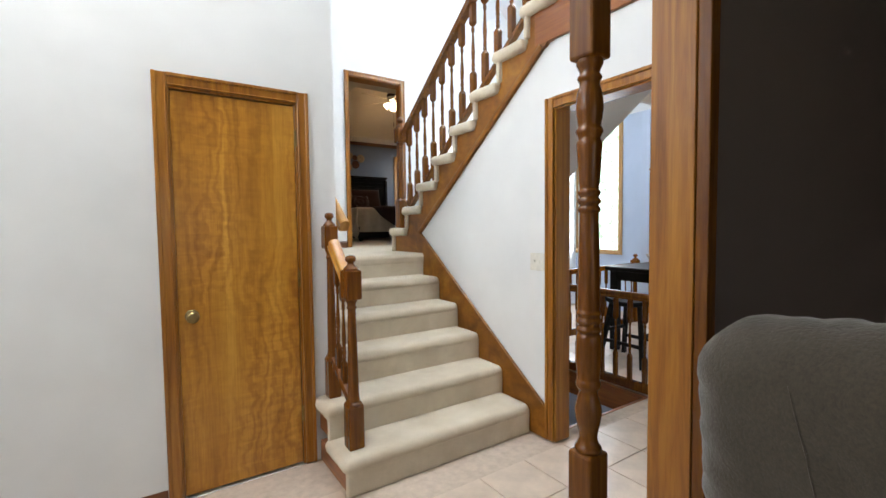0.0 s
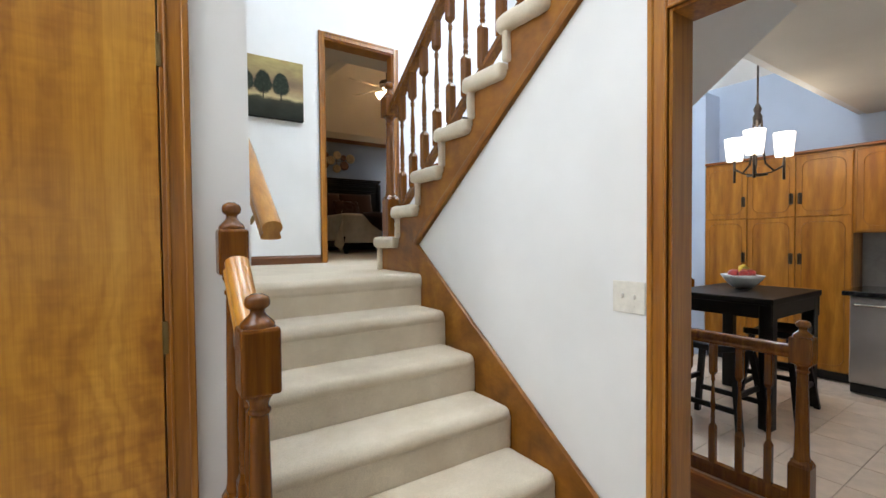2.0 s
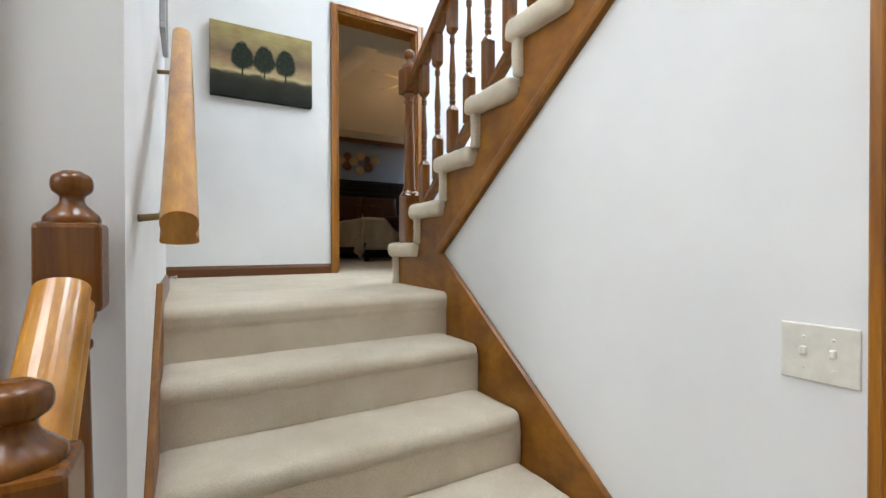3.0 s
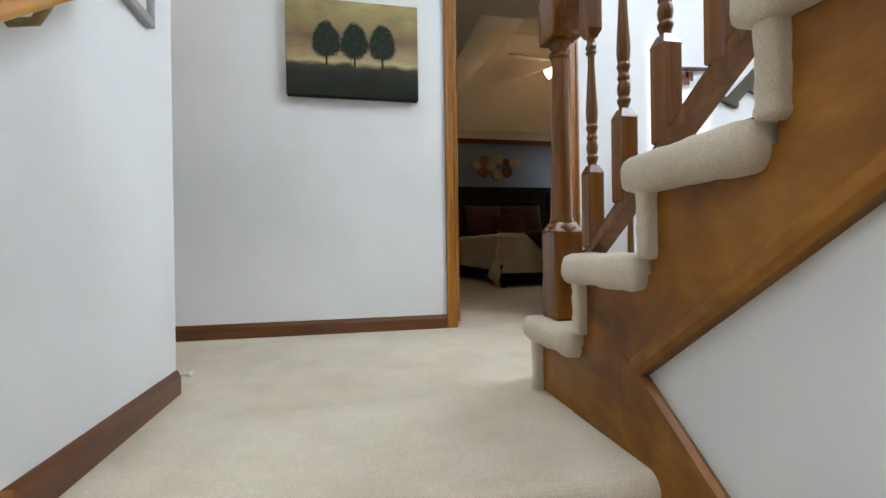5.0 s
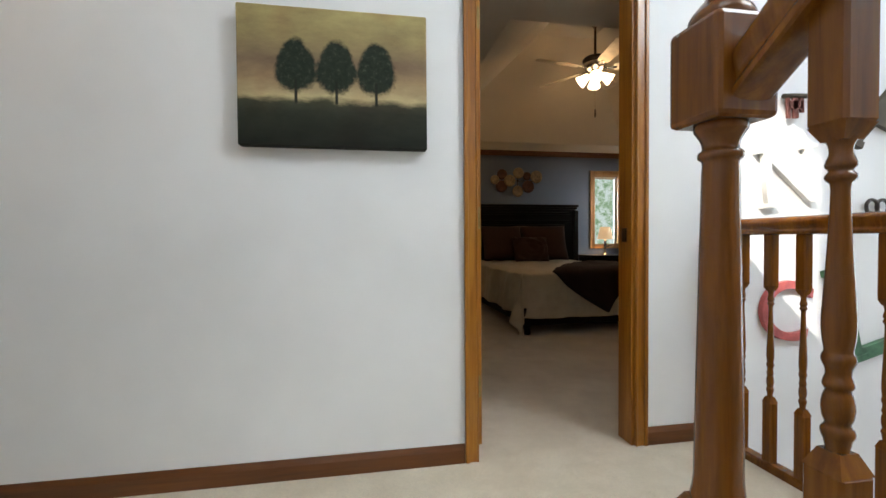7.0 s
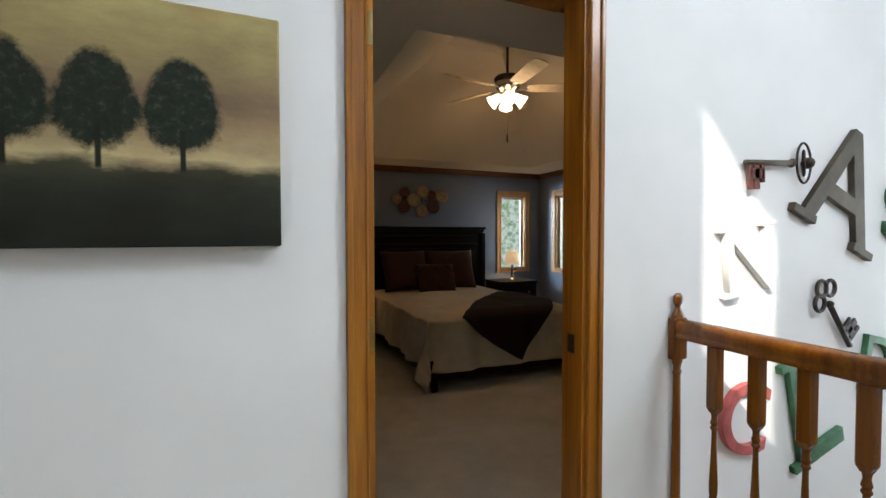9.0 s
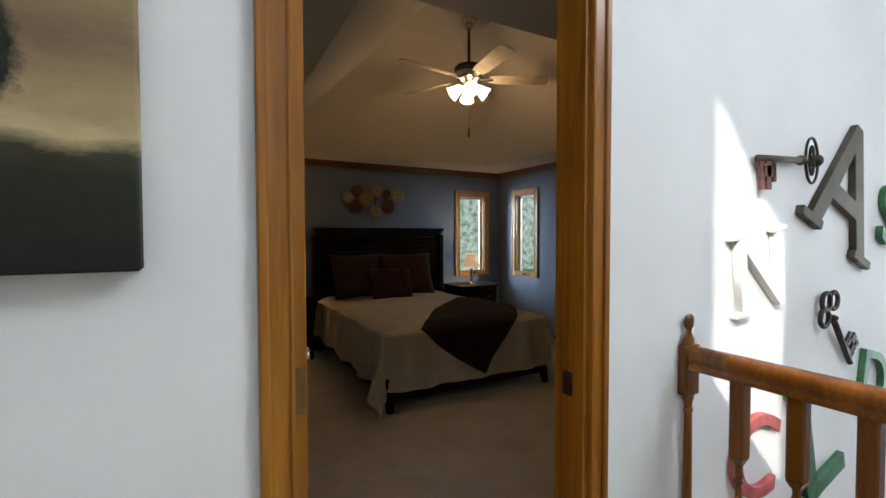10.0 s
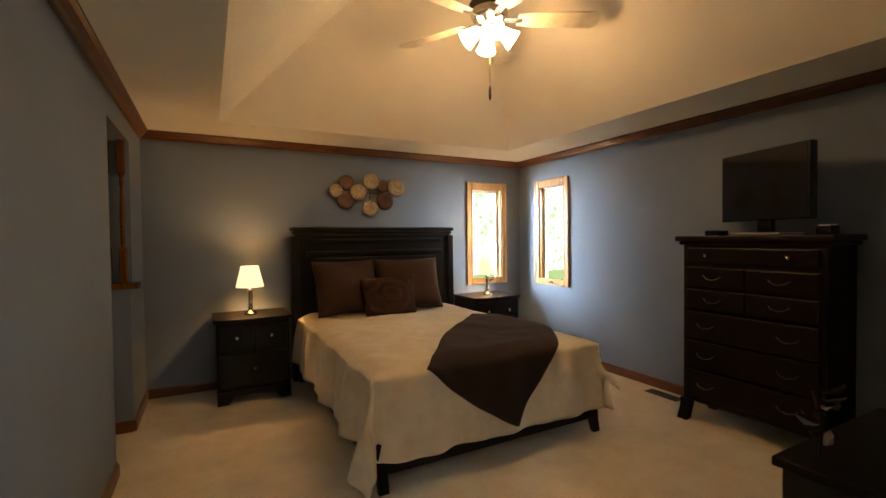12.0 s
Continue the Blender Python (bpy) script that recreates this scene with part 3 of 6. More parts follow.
# ---- doors ----
def door_jamb(name, along, plane0, plane1, a0, a1, z0, z1, label):
    """The lining of an opening, through the wall from plane0 to plane1."""
    t = 0.018
    j = thing(name, label, "door frame", kind="structure")
    for p, q, lo, hi in ((a0 - 0.0, a0 + t, z0, z1), (a1 - t, a1, z0, z1), (a0 + t, a1 - t, z1 - t, z1)):
        bm = box(p, q, plane0, plane1, lo, hi, 0.002, 1) if along == "x" else box(plane0, plane1, p, q, lo, hi, 0.002, 1)
        part("jamb", bm, M_TRIM, j)
    return j


frame_closet = door_jamb("door_frame_1", "x", YC - 0.002, YC + 0.12, 1.20, 1.825, 0, 2.045, "stained casing of the closet door")
casing("casing", "x", YC, -1, 1.207, 1.818, 0, 2.038, 0.06, 0.02, M_TRIM, frame_closet)
tagged(part("closet_shell", boxes((1.10, 1.91, YC + 0.005, 4.60, -0.12, -0.004), (1.10, 1.91, 4.60, 4.66, -0.12, 2.9), (1.04, 1.10, YC + 0.125, 4.66, -0.12, 2.9), (1.10, 1.91, YC + 0.125, 4.66, 2.4, 2.46)), M_WHITE), "plain white inside of the closet", "wall", kind="structure")
closet = thing("closet_door", "golden oak flush closet door, closed", "door", at=(1.219, YC + 0.004, 0))
part("slab", box(0.0, 0.584, 0.0, 0.035, 0.012, 2.02, 0.002, 1), M_DOOR, closet)
kn = part("knob", lathe([(0.032, 0), (0.032, 0.004), (0.026, 0.008), (0.011, 0.012), (0.011, 0.035), (0.024, 0.04), (0.029, 0.052), (0.027, 0.064), (0.012, 0.069)], 20, m=pose(0.058, 0.0, 0.92, 90)), M_BRASS, closet, "aged brass knob")
for z in (0.25, 1.02, 1.80):
    h = part("hinge", boxes((0.582, 0.596, -0.008, 0.003, z, z + 0.09), bevel=0.002), M_BRASS, closet, "small brass hinge")

frame_bed = thing("door_frame_2", "stained casing of the bedroom door", "door frame", kind="structure")
part("jamb", box(3.1325, 3.140, YP - 0.002, 6.305, L, L + 2.022, 0.002, 1), M_TRIM, frame_bed)
part("rebate", box(3.1325, 3.1345, 6.3055, 6.412, L, L + 2.022), M_TRIM, frame_bed)
part("jamb", box(3.820, 3.836, YP - 0.002, 6.349, L, L + 2.022, 0.002, 1), M_TRIM, frame_bed)
part("jamb", box(3.1325, 3.836, YP - 0.002, 6.412, L + 2.022, L + 2.04, 0.002, 1), M_TRIM, frame_bed)
casing("casing", "x", YP, -1, 3.139, 3.833, L, L + 2.033, 0.055, 0.022, M_TRIM, frame_bed)
casing("casing", "x", BY0 + 0.04, 1, 3.139, 3.995, L, L + 2.033, 0.06, 0.018, M_TRIM, frame_bed)
part("strike_plate", boxes((3.814, 3.8205, 6.285, 6.315, L + 0.88, L + 0.94), bevel=0.002), M_BRONZE, frame_bed, "dark metal strike plate")
bdoor = thing("bedroom_door", "golden oak flush bedroom door standing open", "door", at=pose(3.148, 6.352, L, 0, 0, 85.3))
# darker oak than the closet slab: the dim light is in its colour
part("slab", box(0.0, 0.645, -0.034, 0.0, 0.015, 2.015, 0.002, 1), M_OAK, bdoor)
for z in (0.22, 0.94, 1.78):
    part("hinge_leaf", boxes((-0.0025, 0.002, -0.031, -0.004, z, z + 0.092), bevel=0.001), M_BRASS, bdoor, "worn brass hinge leaf")
    part("hinge_knuckle", lathe([(0.004, z - 0.002), (0.006, z), (0.006, z + 0.092), (0.004, z + 0.095)], 10, at=(-0.004, 0.004, 0)), M_BRASS, bdoor, "worn brass hinge barrel")
KNOB = [(0.031, 0), (0.031, 0.004), (0.025, 0.009), (0.010, 0.014), (0.010, 0.040), (0.018, 0.046), (0.027, 0.062), (0.027, 0.074), (0.016, 0.078)]
part("knob", lathe(KNOB, 20, m=pose(0.585, -0.034, 0.90, 90)), M_CHROME, bdoor, "brushed nickel knob")
part("knob", lathe(KNOB, 20, m=pose(0.585, 0.0, 0.90, -90)), M_CHROME, bdoor, "brushed nickel knob")

frame_kit = door_jamb("door_frame_3", "y", XW - 0.002, XW + 0.124, 2.205, 3.095, 0, 2.06, "stained casing of the open kitchen doorway")
casing("casing", "y", XW, -1, 2.213, 3.088, 0, 2.052, 0.065, 0.022, M_TRIM, frame_kit)
casing("casing", "y", XW + 0.12, 1, 2.213, 3.088, 0, 2.052, 0.06, 0.018, M_TRIM, frame_kit)


# ---- windows ----
def window(name, along, plane, out, a0, a1, z0, z1, label, depth=0.1, material=None, sash=0.03):
    """Casing inside the room, lining, sash and pane; out: the side of the room."""
    mat = material or M_PINE
    w = thing(name, label, "window", kind="structure")
    casing("casing", along, plane, out, a0, a1, z0, z1, 0.07, 0.02, mat, w, sill=True)[3:]
    f0, f1 = sorted((plane - out * 0.05, plane - out * 0.085))
    l0, l1 = sorted((plane, plane - out * depth))
    def put(nm, p, q, g0, g1, lo, hi, m2, bev=0.002):
        bm = box(p, q, g0, g1, lo, hi, bev, 1) if along == "x" else box(g0, g1, p, q, lo, hi, bev, 1)
        return part(nm, bm, m2, w)
    for p, q, lo, hi in ((a0, a0 + 0.012, z0, z1), (a1 - 0.012, a1, z0, z1), (a0 + 0.012, a1 - 0.012, z1 - 0.012, z1), (a0 + 0.012, a1 - 0.012, z0, z0 + 0.012)):
        put("lining", p, q, l0, l1, lo, hi, mat)
    for p, q, lo, hi in ((a0 + 0.012, a0 + 0.012 + sash, z0 + 0.012, z1 - 0.012), (a1 - 0.012 - sash, a1 - 0.012, z0 + 0.012, z1 - 0.012), (a0 + 0.012 + sash, a1 - 0.012 - sash, z1 - 0.012 - sash, z1 - 0.012), (a0 + 0.012 + sash, a1 - 0.012 - sash, z0 + 0.012, z0 + 0.012 + sash)):
        put("sash", p, q, f0, f1, lo, hi, M_PLASTIC if sash < 0.04 else mat)
    g = (f0 + f1) / 2
    pane = put("pane", a0 + 0.04, a1 - 0.04, g - 0.003, g + 0.003, z0 + 0.04, z1 - 0.04, M_GLASS, 0)
    pane.visible_shadow = False
    return w


# unseen skylight, added with a glowing pane to brighten the foyer
fsk = thing("skylight", "white-framed frosted skylight added out of view over the foyer", "skylight", kind="structure", at=(0.75, 3.12, FH))
part("frame", boxes((-0.55, 0.55, -0.55, -0.49, -0.05, 0), (-0.55, 0.55, 0.49, 0.55, -0.05, 0), (-0.55, -0.49, -0.49, 0.49, -0.05, 0), (0.49, 0.55, -0.49, 0.49, -0.05, 0)), M_PLASTIC, fsk)
part("pane", box(-0.49, 0.49, -0.49, 0.49, -0.02, -0.01), glowing("added glowing skylight pane", COOL, 2.0), fsk)
wb1 = window("window_1", "x", BY1, -1, 6.06, 6.46, 1.86, 2.94, "narrow bedroom window in honey wood trim")
wb2 = window("window_2", "y", BX1, -1, 9.845, 10.236, 1.86, 2.94, "narrow corner window in honey wood trim")
for w, m in ((wb1, pose(6.26, BY1 - 0.02, 1.885)), (wb2, pose(BX1 - 0.02, 10.04, 1.885, 0, 0, -90))):
    bm = box(-0.03, 0.03, -0.012, 0.012, 0, 0.012, 0.003, 1)
    join(bm, tube([(0.0, 0, 0.01), (0.02, -0.02, 0.018), (0.055, -0.022, 0.016)], 0.006, 8))
    part("crank", bm, M_BRONZE, w, "dark casement crank").matrix_world = m
window("window_3", "y", 7.2, -1, 5.43, 6.26, 0.88, 3.0, "tall dining room window in honey wood trim", 0.12)
window("window_4", "y", XL, 1, 3.825, 4.317, 4.22, 5.355, "high narrow window above the stairs", 0.12, M_TRIM, 0.012)
# window_5 is an unseen addition, put here to let light into the foyer
window("window_5", "y", -1.18, 1, 1.95, 3.45, 2.2, 3.6, "large high foyer window added out of view to hold a lamp", 0.12, M_TRIM)
# added above the view, glowing pane included, as top light for the stairs
sk = thing("skylight", "white-framed frosted skylight added out of view over the stairs", "skylight", kind="structure")
part("frame", boxes((2.12, 2.18, 3.12, 4.78, TOP - 0.05, TOP), (3.32, 3.38, 3.12, 4.78, TOP - 0.05, TOP), (2.18, 3.32, 3.12, 3.18, TOP - 0.05, TOP), (2.18, 3.32, 4.72, 4.78, TOP - 0.05, TOP)), M_PLASTIC, sk)
part("pane", box(2.18, 3.32, 3.18, 4.72, TOP - 0.03, TOP - 0.02), glowing("added glowing skylight pane", COOL, 2.0), sk)
# no skylight is known here; this one is added to light the landing
vault = thing("skylight", "white-framed frosted skylight added out of view in the sloping ceiling", "skylight", kind="structure", at=pose(5.36, 3.95, 4.575, 0, 41.3, 0))
part("frame", boxes((-0.72, 0.72, -0.72, -0.66, -0.05, 0), (-0.72, 0.72, 0.66, 0.72, -0.05, 0), (-0.72, -0.66, -0.66, 0.66, -0.05, 0), (0.66, 0.72, -0.66, 0.66, -0.05, 0)), M_PLASTIC, vault)
part("pane", box(-0.66, 0.66, -0.66, 0.66, -0.02, -0.01), glowing("added glowing skylight pane", COOL, 2.0), vault)
# window_6 is made up as a place for the living room lamp
window("window_6", "x", -2.48, 1, -0.3, 2.3, 0.75, 2.25, "wide living room window added out of view to hold a lamp", 0.12, M_TRIM)
# the garden far outside the panes
bm = boxes((-16, 70, 62, 62.2, -12, 26))
tagged(part("backdrop_garden", bm, M_GARDEN), "glowing backdrop of trees, sunlight painted in, beyond the bedroom windows", "backdrop", kind="structure")
bm = boxes((60, 60.2, -30, 62, -12, 26))
tagged(part("backdrop_garden_east", bm, M_GARDEN_BRIGHT), "brighter glowing backdrop of trees, sunlight painted in, beyond the dining windows", "backdrop", kind="structure")
tagged(part("ground", boxes((-200, 200, -200, 200, -3.2, -3.0)), plain("lawn", (0.06, 0.10, 0.03), 0.95, 0, 0.4, 2.0)), "green lawn round the house", "ground", kind="structure")


# ---- stairs ----
def step_carpet(x0, x1, nose, top, run, rise, deep=0.062, over=0.03, wrap=True, bev=0.026, fluff=0.003):
    """A carpeted tread with a padded nose and its riser, the pile a little uneven."""
    bm = box(x0, x1, min(nose, nose + run), max(nose, nose + run), top - deep, top, bev, 3)
    sgn = 1 if run > 0 else -1
    y0, y1 = sorted((nose + sgn * over, nose + sgn * (over + 0.035)))
    box(x0 + (0.018 if wrap else 0), x1, y0, y1, top - rise - 0.01, top - deep * 0.5, 0.011, 2, bm=bm)
    for _ in range(3):
        long = [e for e in bm.edges if e.calc_length() > 0.045]
        bmesh.ops.subdivide_edges(bm, edges=long, cuts=2, use_grid_fill=True)
    bmesh.ops.recalc_face_normals(bm, faces=bm.faces[:])
    bm.normal_update()
    for v in bm.verts:
        p = v.co
        v.co = p + v.normal * fluff * (noise.noise(p * 55) + 0.8 * noise.noise(p * 14))
    return bm


R1, N1 = L / 6, [3.27 + 0.2655 * k for k in range(6)]
stair1 = thing("stair_flight_1", "lower stair flight with cream carpet and oak skirts", "stairs", kind="structure")
for k in range(6):
    left = 1.872 if k < 2 else XL + 0.004
    if k < 5:
        part("step", step_carpet(left, XW - 0.022, N1[k], R1 * (k + 1), 0.2655 + 0.05, R1, 0.075, 0.008, k < 2, 0.034, 0.002), M_CARPET, stair1, smooth=True)
    else:
        part("riser", box(left, XW - 0.022, N1[k] + 0.009, N1[k] + 0.05, L - R1 - 0.01, L - 0.05, 0.006), M_CARPET, stair1)
for k in range(6):
    part("carcass", box(1.905 if k < 2 else XL + 0.01, XW - 0.03, N1[k] + 0.052, 4.60 if k < 5 else 4.615, R1 * k if k else 0.0, R1 * (k + 1) - 0.072), M_TRIM_Y, stair1)
part("skirt", prism([(3.152, 0), (3.32, 0), (4.75, 0.85), (4.72, 1.325), (4.665, 1.287), (3.152, 0.19)], "x", XW - 0.02, XW - 0.001, 0.003), M_STRING, stair1, "varnished oak skirt board")
part("skirt_cap", sweep([(-0.012, 0), (0.012, 0), (0.012, 0.012), (0, 0.018), (-0.012, 0.012)], (XW - 0.011, 3.155, 0.19), (XW - 0.011, 4.665, 1.281)), M_STRING, stair1)
part("skirt", prism([(3.86, 0.40), (4.67, L - 0.08), (4.67, L + 0.075), (4.58, L + 0.09), (3.86, 0.62)], "x", XL, XL + 0.018, 0.003), M_STRING, stair1, "varnished oak skirt board")

R2, RUN2 = 0.1985, 0.266
N2 = [5.20 - RUN2 * k for k in range(8)]
Z2 = [1.342 + R2 * k for k in range(8)]
stair2 = thing("stair_flight_2", "upper stair flight with wrapped cream carpet treads", "stairs", kind="structure")
for k in range(8):
    part("step", step_carpet(3.105, 4.24, N2[k], Z2[k], -(RUN2 + 0.035), R2 if k else Z2[0] - L, 0.076, 0.03, fluff=0.0045), M_CARPET, stair2, smooth=True)
saw = [(5.13, L)]
for k in range(8):
    saw += [(N2[k] - 0.045, L if k == 0 else Z2[k] - R2 - 0.04), (N2[k] - 0.045, Z2[k] - 0.05)]
saw += [(3.12, Z2[7] - 0.05), (3.12, 2.47), (3.165, 2.428), (4.665, 1.287), (4.64, L - 0.02), (5.0, L - 0.02)]
part("stringer", prism(saw[1:], "x", XW - 0.018, XW + 0.012), M_STRING, stair2, "varnished oak stringer board")
part("stringer_bead", sweep([(-0.012, 0), (0.008, 0), (0.014, 0.012), (0.012, 0.030), (0.004, 0.042), (-0.012, 0.042)], (XW - 0.018, 4.665, 1.287), (XW - 0.018, 3.165, 2.428)), M_STRING, stair2)
part("soffit", prism([(5.2, 0.90), (5.2, 1.0), (5.05, 1.08), (3.0, 2.62), (3.0, 2.48), (3.13, 2.42)], "x", XW + 0.012, 4.36), M_WHITE, stair2, "white plastered underside")
part("newel_plinth", box(3.29, 4.36, 4.95, 5.2, 0.0, 0.9), M_WHITE, stair2, "white plastered end under the landing")

# basement steps
stair3 = thing("stair_flight_3", "carpeted basement stairs going down", "stairs", kind="structure")
for k in range(7):
    part("step", step_carpet(3.36, 4.30, 3.45 + 0.26 * k, -0.19 * (k + 1), -0.29, 0.01, 0.05, 0.02, False), M_CARPET, stair3, smooth=True)
    part("riser", box(3.36, 4.30, 3.17 + 0.26 * k, 3.19 + 0.26 * k, -0.19 * (k + 1), -0.19 * k - 0.02), M_CARPET, stair3)
part("well_trim", box(3.30, 4.33, 3.165, 3.19, -0.16, -0.004, 0.003, 1), M_TRIM_X, stair3)
part("well_trim", box(4.30, 4.335, 3.19, 5.0, -0.2, -0.004, 0.003, 1), M_TRIM_Y, stair3)


# ---- railings ----
def shoulder(bm, s0, s1, z0, z1):
    """A square shoulder that narrows from half-width s0 at z0 to s1 at z1."""
    lo, hi = [[bm.verts.new((x * w, y * w, z)) for x, y in ((-1, -1), (1, -1), (1, 1), (-1, 1))] for w, z in ((s0, z0), (s1, z1))]
    for i in range(4):
        bm.faces.new((lo[i], lo[(i + 1) % 4], hi[(i + 1) % 4], hi[i]))
    bm.faces.new(lo[::-1])
    bm.faces.new(hi)


def baluster_mesh(h, low, high, s=0.0165, seg=14):
    """A turned baluster: square foot and head with a vase, rings and a taper between."""
    bm = box(-s, s, -s, s, 0, low, 0.004, 1)
    box(-s, s, -s, s, h - high, h, 0.004, 1, bm=bm)
    shoulder(bm, s * 0.985, s * 0.55, low - 0.002, low + 0.020)
    shoulder(bm, s * 0.55, s * 0.93, h - high - 0.016, h - high + 0.001)
    t = h - low - high
    p = [(0.80, 0.0), (0.74, 0.012), (0.52, 0.035), (0.50, 0.06), (0.58, 0.085), (0.68, 0.10), (0.68, 0.115), (0.52, 0.13), (0.62, 0.15), (0.68, 0.18), (0.62, 0.21), (0.52, 0.23), (0.62, 0.242), (0.62, 0.255), (0.52, 0.275), (0.55, 0.295), (0.68, 0.315), (0.68, 0.33), (0.58, 0.345), (0.66, 0.38), (0.70, 0.425), (0.66, 0.48), (0.56, 0.58), (0.46, 0.70), (0.40, 0.79), (0.42, 0.835), (0.62, 0.848), (0.62, 0.86), (0.48, 0.872), (0.62, 0.884), (0.62, 0.896), (0.48, 0.92), (0.50, 0.945), (0.66, 0.968), (0.66, 0.98), (0.78, 1.0)]
    p = [(s * q, z) for q, z in p]
    lathe(eased([(r, low + z * t) for r, z in p], 3), seg, bm=bm)
    return bm


RAIL = [(-0.030, 0), (0.030, 0), (0.032, 0.012), (0.024, 0.022), (0.030, 0.034), (0.031, 0.048), (0.024, 0.060), (0.010, 0.067), (-0.010, 0.067), (-0.024, 0.060), (-0.031, 0.048), (-0.030, 0.034), (-0.024, 0.022), (-0.032, 0.012)]
def rounded(profile):
    """Cuts every corner of a closed profile once."""
    out = []
    for (a, b), (c, d) in zip(profile, profile[1:] + profile[:1]):
        out += [(a * 0.75 + c * 0.25, b * 0.75 + d * 0.25), (a * 0.25 + c * 0.75, b * 0.25 + d * 0.75)]
    return out


RAIL = rounded(rounded(RAIL))
SHOE = [(-0.024, 0), (0.024, 0), (0.024, 0.022), (0.019, 0.032), (-0.019, 0.032), (-0.024, 0.022)]


def newel(parent, x, y, z0, base, block0, block1, top, s=0.045, cap=True):
    """Square foot, tapered turned shaft, square head and a knob."""
    foot = box(-s, s, -s, s, 0, base, 0.006, 1)
    shoulder(foot, s * 0.985, s * 0.66, base - 0.003, base + 0.024)
    n = part("newel", foot, M_POST, parent)
    sh = [(s * 0.99, base - 0.004), (s * 0.98, base + 0.012), (s * 0.86, base + 0.018), (s * 0.92, base + 0.028), (s * 0.86, base + 0.04)]
    d = block0 - base
    sh = [(r * 0.86 if i > 1 else r, z) for i, (r, z) in enumerate(sh)]
    sh += [(s * 0.70, base + d * 0.10), (s * 0.66, base + d * 0.3), (s * 0.58, base + d * 0.65), (s * 0.52, base + d * 0.88), (s * 0.51, base + d * 0.908), (s * 0.62, base + d * 0.916), (s * 0.62, base + d * 0.930), (s * 0.51, base + d * 0.938), (s * 0.55, base + d * 0.96), (s * 0.68, base + d * 0.978), (s * 0.74, base + d * 0.985), (s * 0.74, block0)]
    part("shaft", lathe(eased(sh, 3), 24), M_POST, n)
    part("head_block", box(-s * 1.04, s * 1.04, -s * 1.04, s * 1.04, block0, block1, 0.008, 2), M_POST, n)
    if cap:
        h = top - block1
        part("cap", lathe(eased([(s * 0.92, block1 - 0.002), (s * 0.90, block1 + h * 0.10), (s * 0.70, block1 + h * 0.22), (s * 0.44, block1 + h * 0.36), (s * 0.40, block1 + h * 0.50), (s * 0.62, block1 + h * 0.60), (s * 0.68, block1 + h * 0.74), (s * 0.60, block1 + h * 0.90), (s * 0.30, top), (s * 0.05, top)], 3), 22), M_POST, n)
    n.matrix_world = Matrix.Translation((x, y, z0))
    return n


# upper flight
rail2 = thing("stair_railing", "dark oak stair railing with turned balusters on the upper flight", "railing")
newel(rail2, 3.195, 5.085, Z2[0], 0.265, 0.83, 0.97, 1.075, 0.046)
def rail_z(y):
    return 2.19 + 0.745 * (5.04 - y)
def shoe_z(y):
    return 1.515 + 0.745 * (4.954 - y)
part("handrail", sweep(RAIL, (3.2, 5.04, rail_z(5.04)), (3.2, 3.25, rail_z(3.25))), M_POST, rail2)
part("shoe_rail", sweep(SHOE, (3.215, 5.04, shoe_z(5.04)), (3.215, 3.25, shoe_z(3.25))), M_POST, rail2)
H2 = rail_z(4.5) - shoe_z(4.5) - 0.012
b2 = part("baluster", baluster_mesh(H2, 0.20, 0.15, 0.0225, 18), M_POST, rail2)
for k in range(12):
    y = 4.935 - 0.143 * k
    o = b2 if k == 0 else again(b2, Matrix.Identity(4), rail2)
    o.matrix_world = Matrix.Translation((3.21, y, shoe_z(y) + 0.026))

# landing guard
rail3 = thing("landing_railing", "dark oak guard railing along the landing edge", "railing")
newel(rail3, 4.222, 6.2355, L, 0.25, 0.83, 0.975, 1.06, 0.032).scale = (1, 0.42, 1)      # half newel on the wall
part("handrail", sweep(RAIL, (4.225, 6.222, L + 0.905), (4.225, 4.98, L + 0.905)), M_POST, rail3)
part("shoe_rail", sweep(SHOE, (4.225, 6.222, L), (4.225, 4.98, L)), M_POST, rail3)
b3 = part("baluster", baluster_mesh(0.878, 0.235, 0.20, 0.0185, 16), M_POST, rail3)
for k in range(9):
    o = b3 if k == 0 else again(b3, Matrix.Identity(4), rail3)
    o.matrix_world = Matrix.Translation((4.225, 6.10 - 0.128 * k, L + 0.029))

# lower flight
rail1 = thing("stair_railing", "short dark oak railing at the foot of the stairs", "railing")
newel(rail1, 1.98, 3.40, R1, 0.23, 0.79, 0.945, 1.02, 0.042)
newel(rail1, 1.972, 3.688, R1 * 2, 0.22, 0.86, 0.99, 1.065, 0.037)
part("handrail", sweep(RAIL, (1.977, 3.44, 1.03), (1.972, 3.65, 1.24)), M_RAIL, rail1)
part("shoe_rail", sweep(SHOE, (1.977, 3.44, 0.43), (1.972, 3.65, 0.58)), M_POST, rail1)
b1 = part("baluster", baluster_mesh(0.60, 0.14, 0.10, 0.0165), M_POST, rail1)
for k, y in enumerate((3.505, 3.59)):
    o = b1 if k == 0 else again(b1, Matrix.Identity(4), rail1)
    o.matrix_world = Matrix.Translation((1.974, y, 0.465 + (y - 3.505) * 0.9))

# wall handrail
wr = thing("wall_handrail", "varnished wooden handrail fixed to the white stair wall", "handrail")
part("rail", sweep([(p * 1.02, q * 1.1) for p, q in RAIL], (XL + 0.075, 3.815, 1.33), (XL + 0.075, 4.86, 2.10)), M_RAIL, wr)
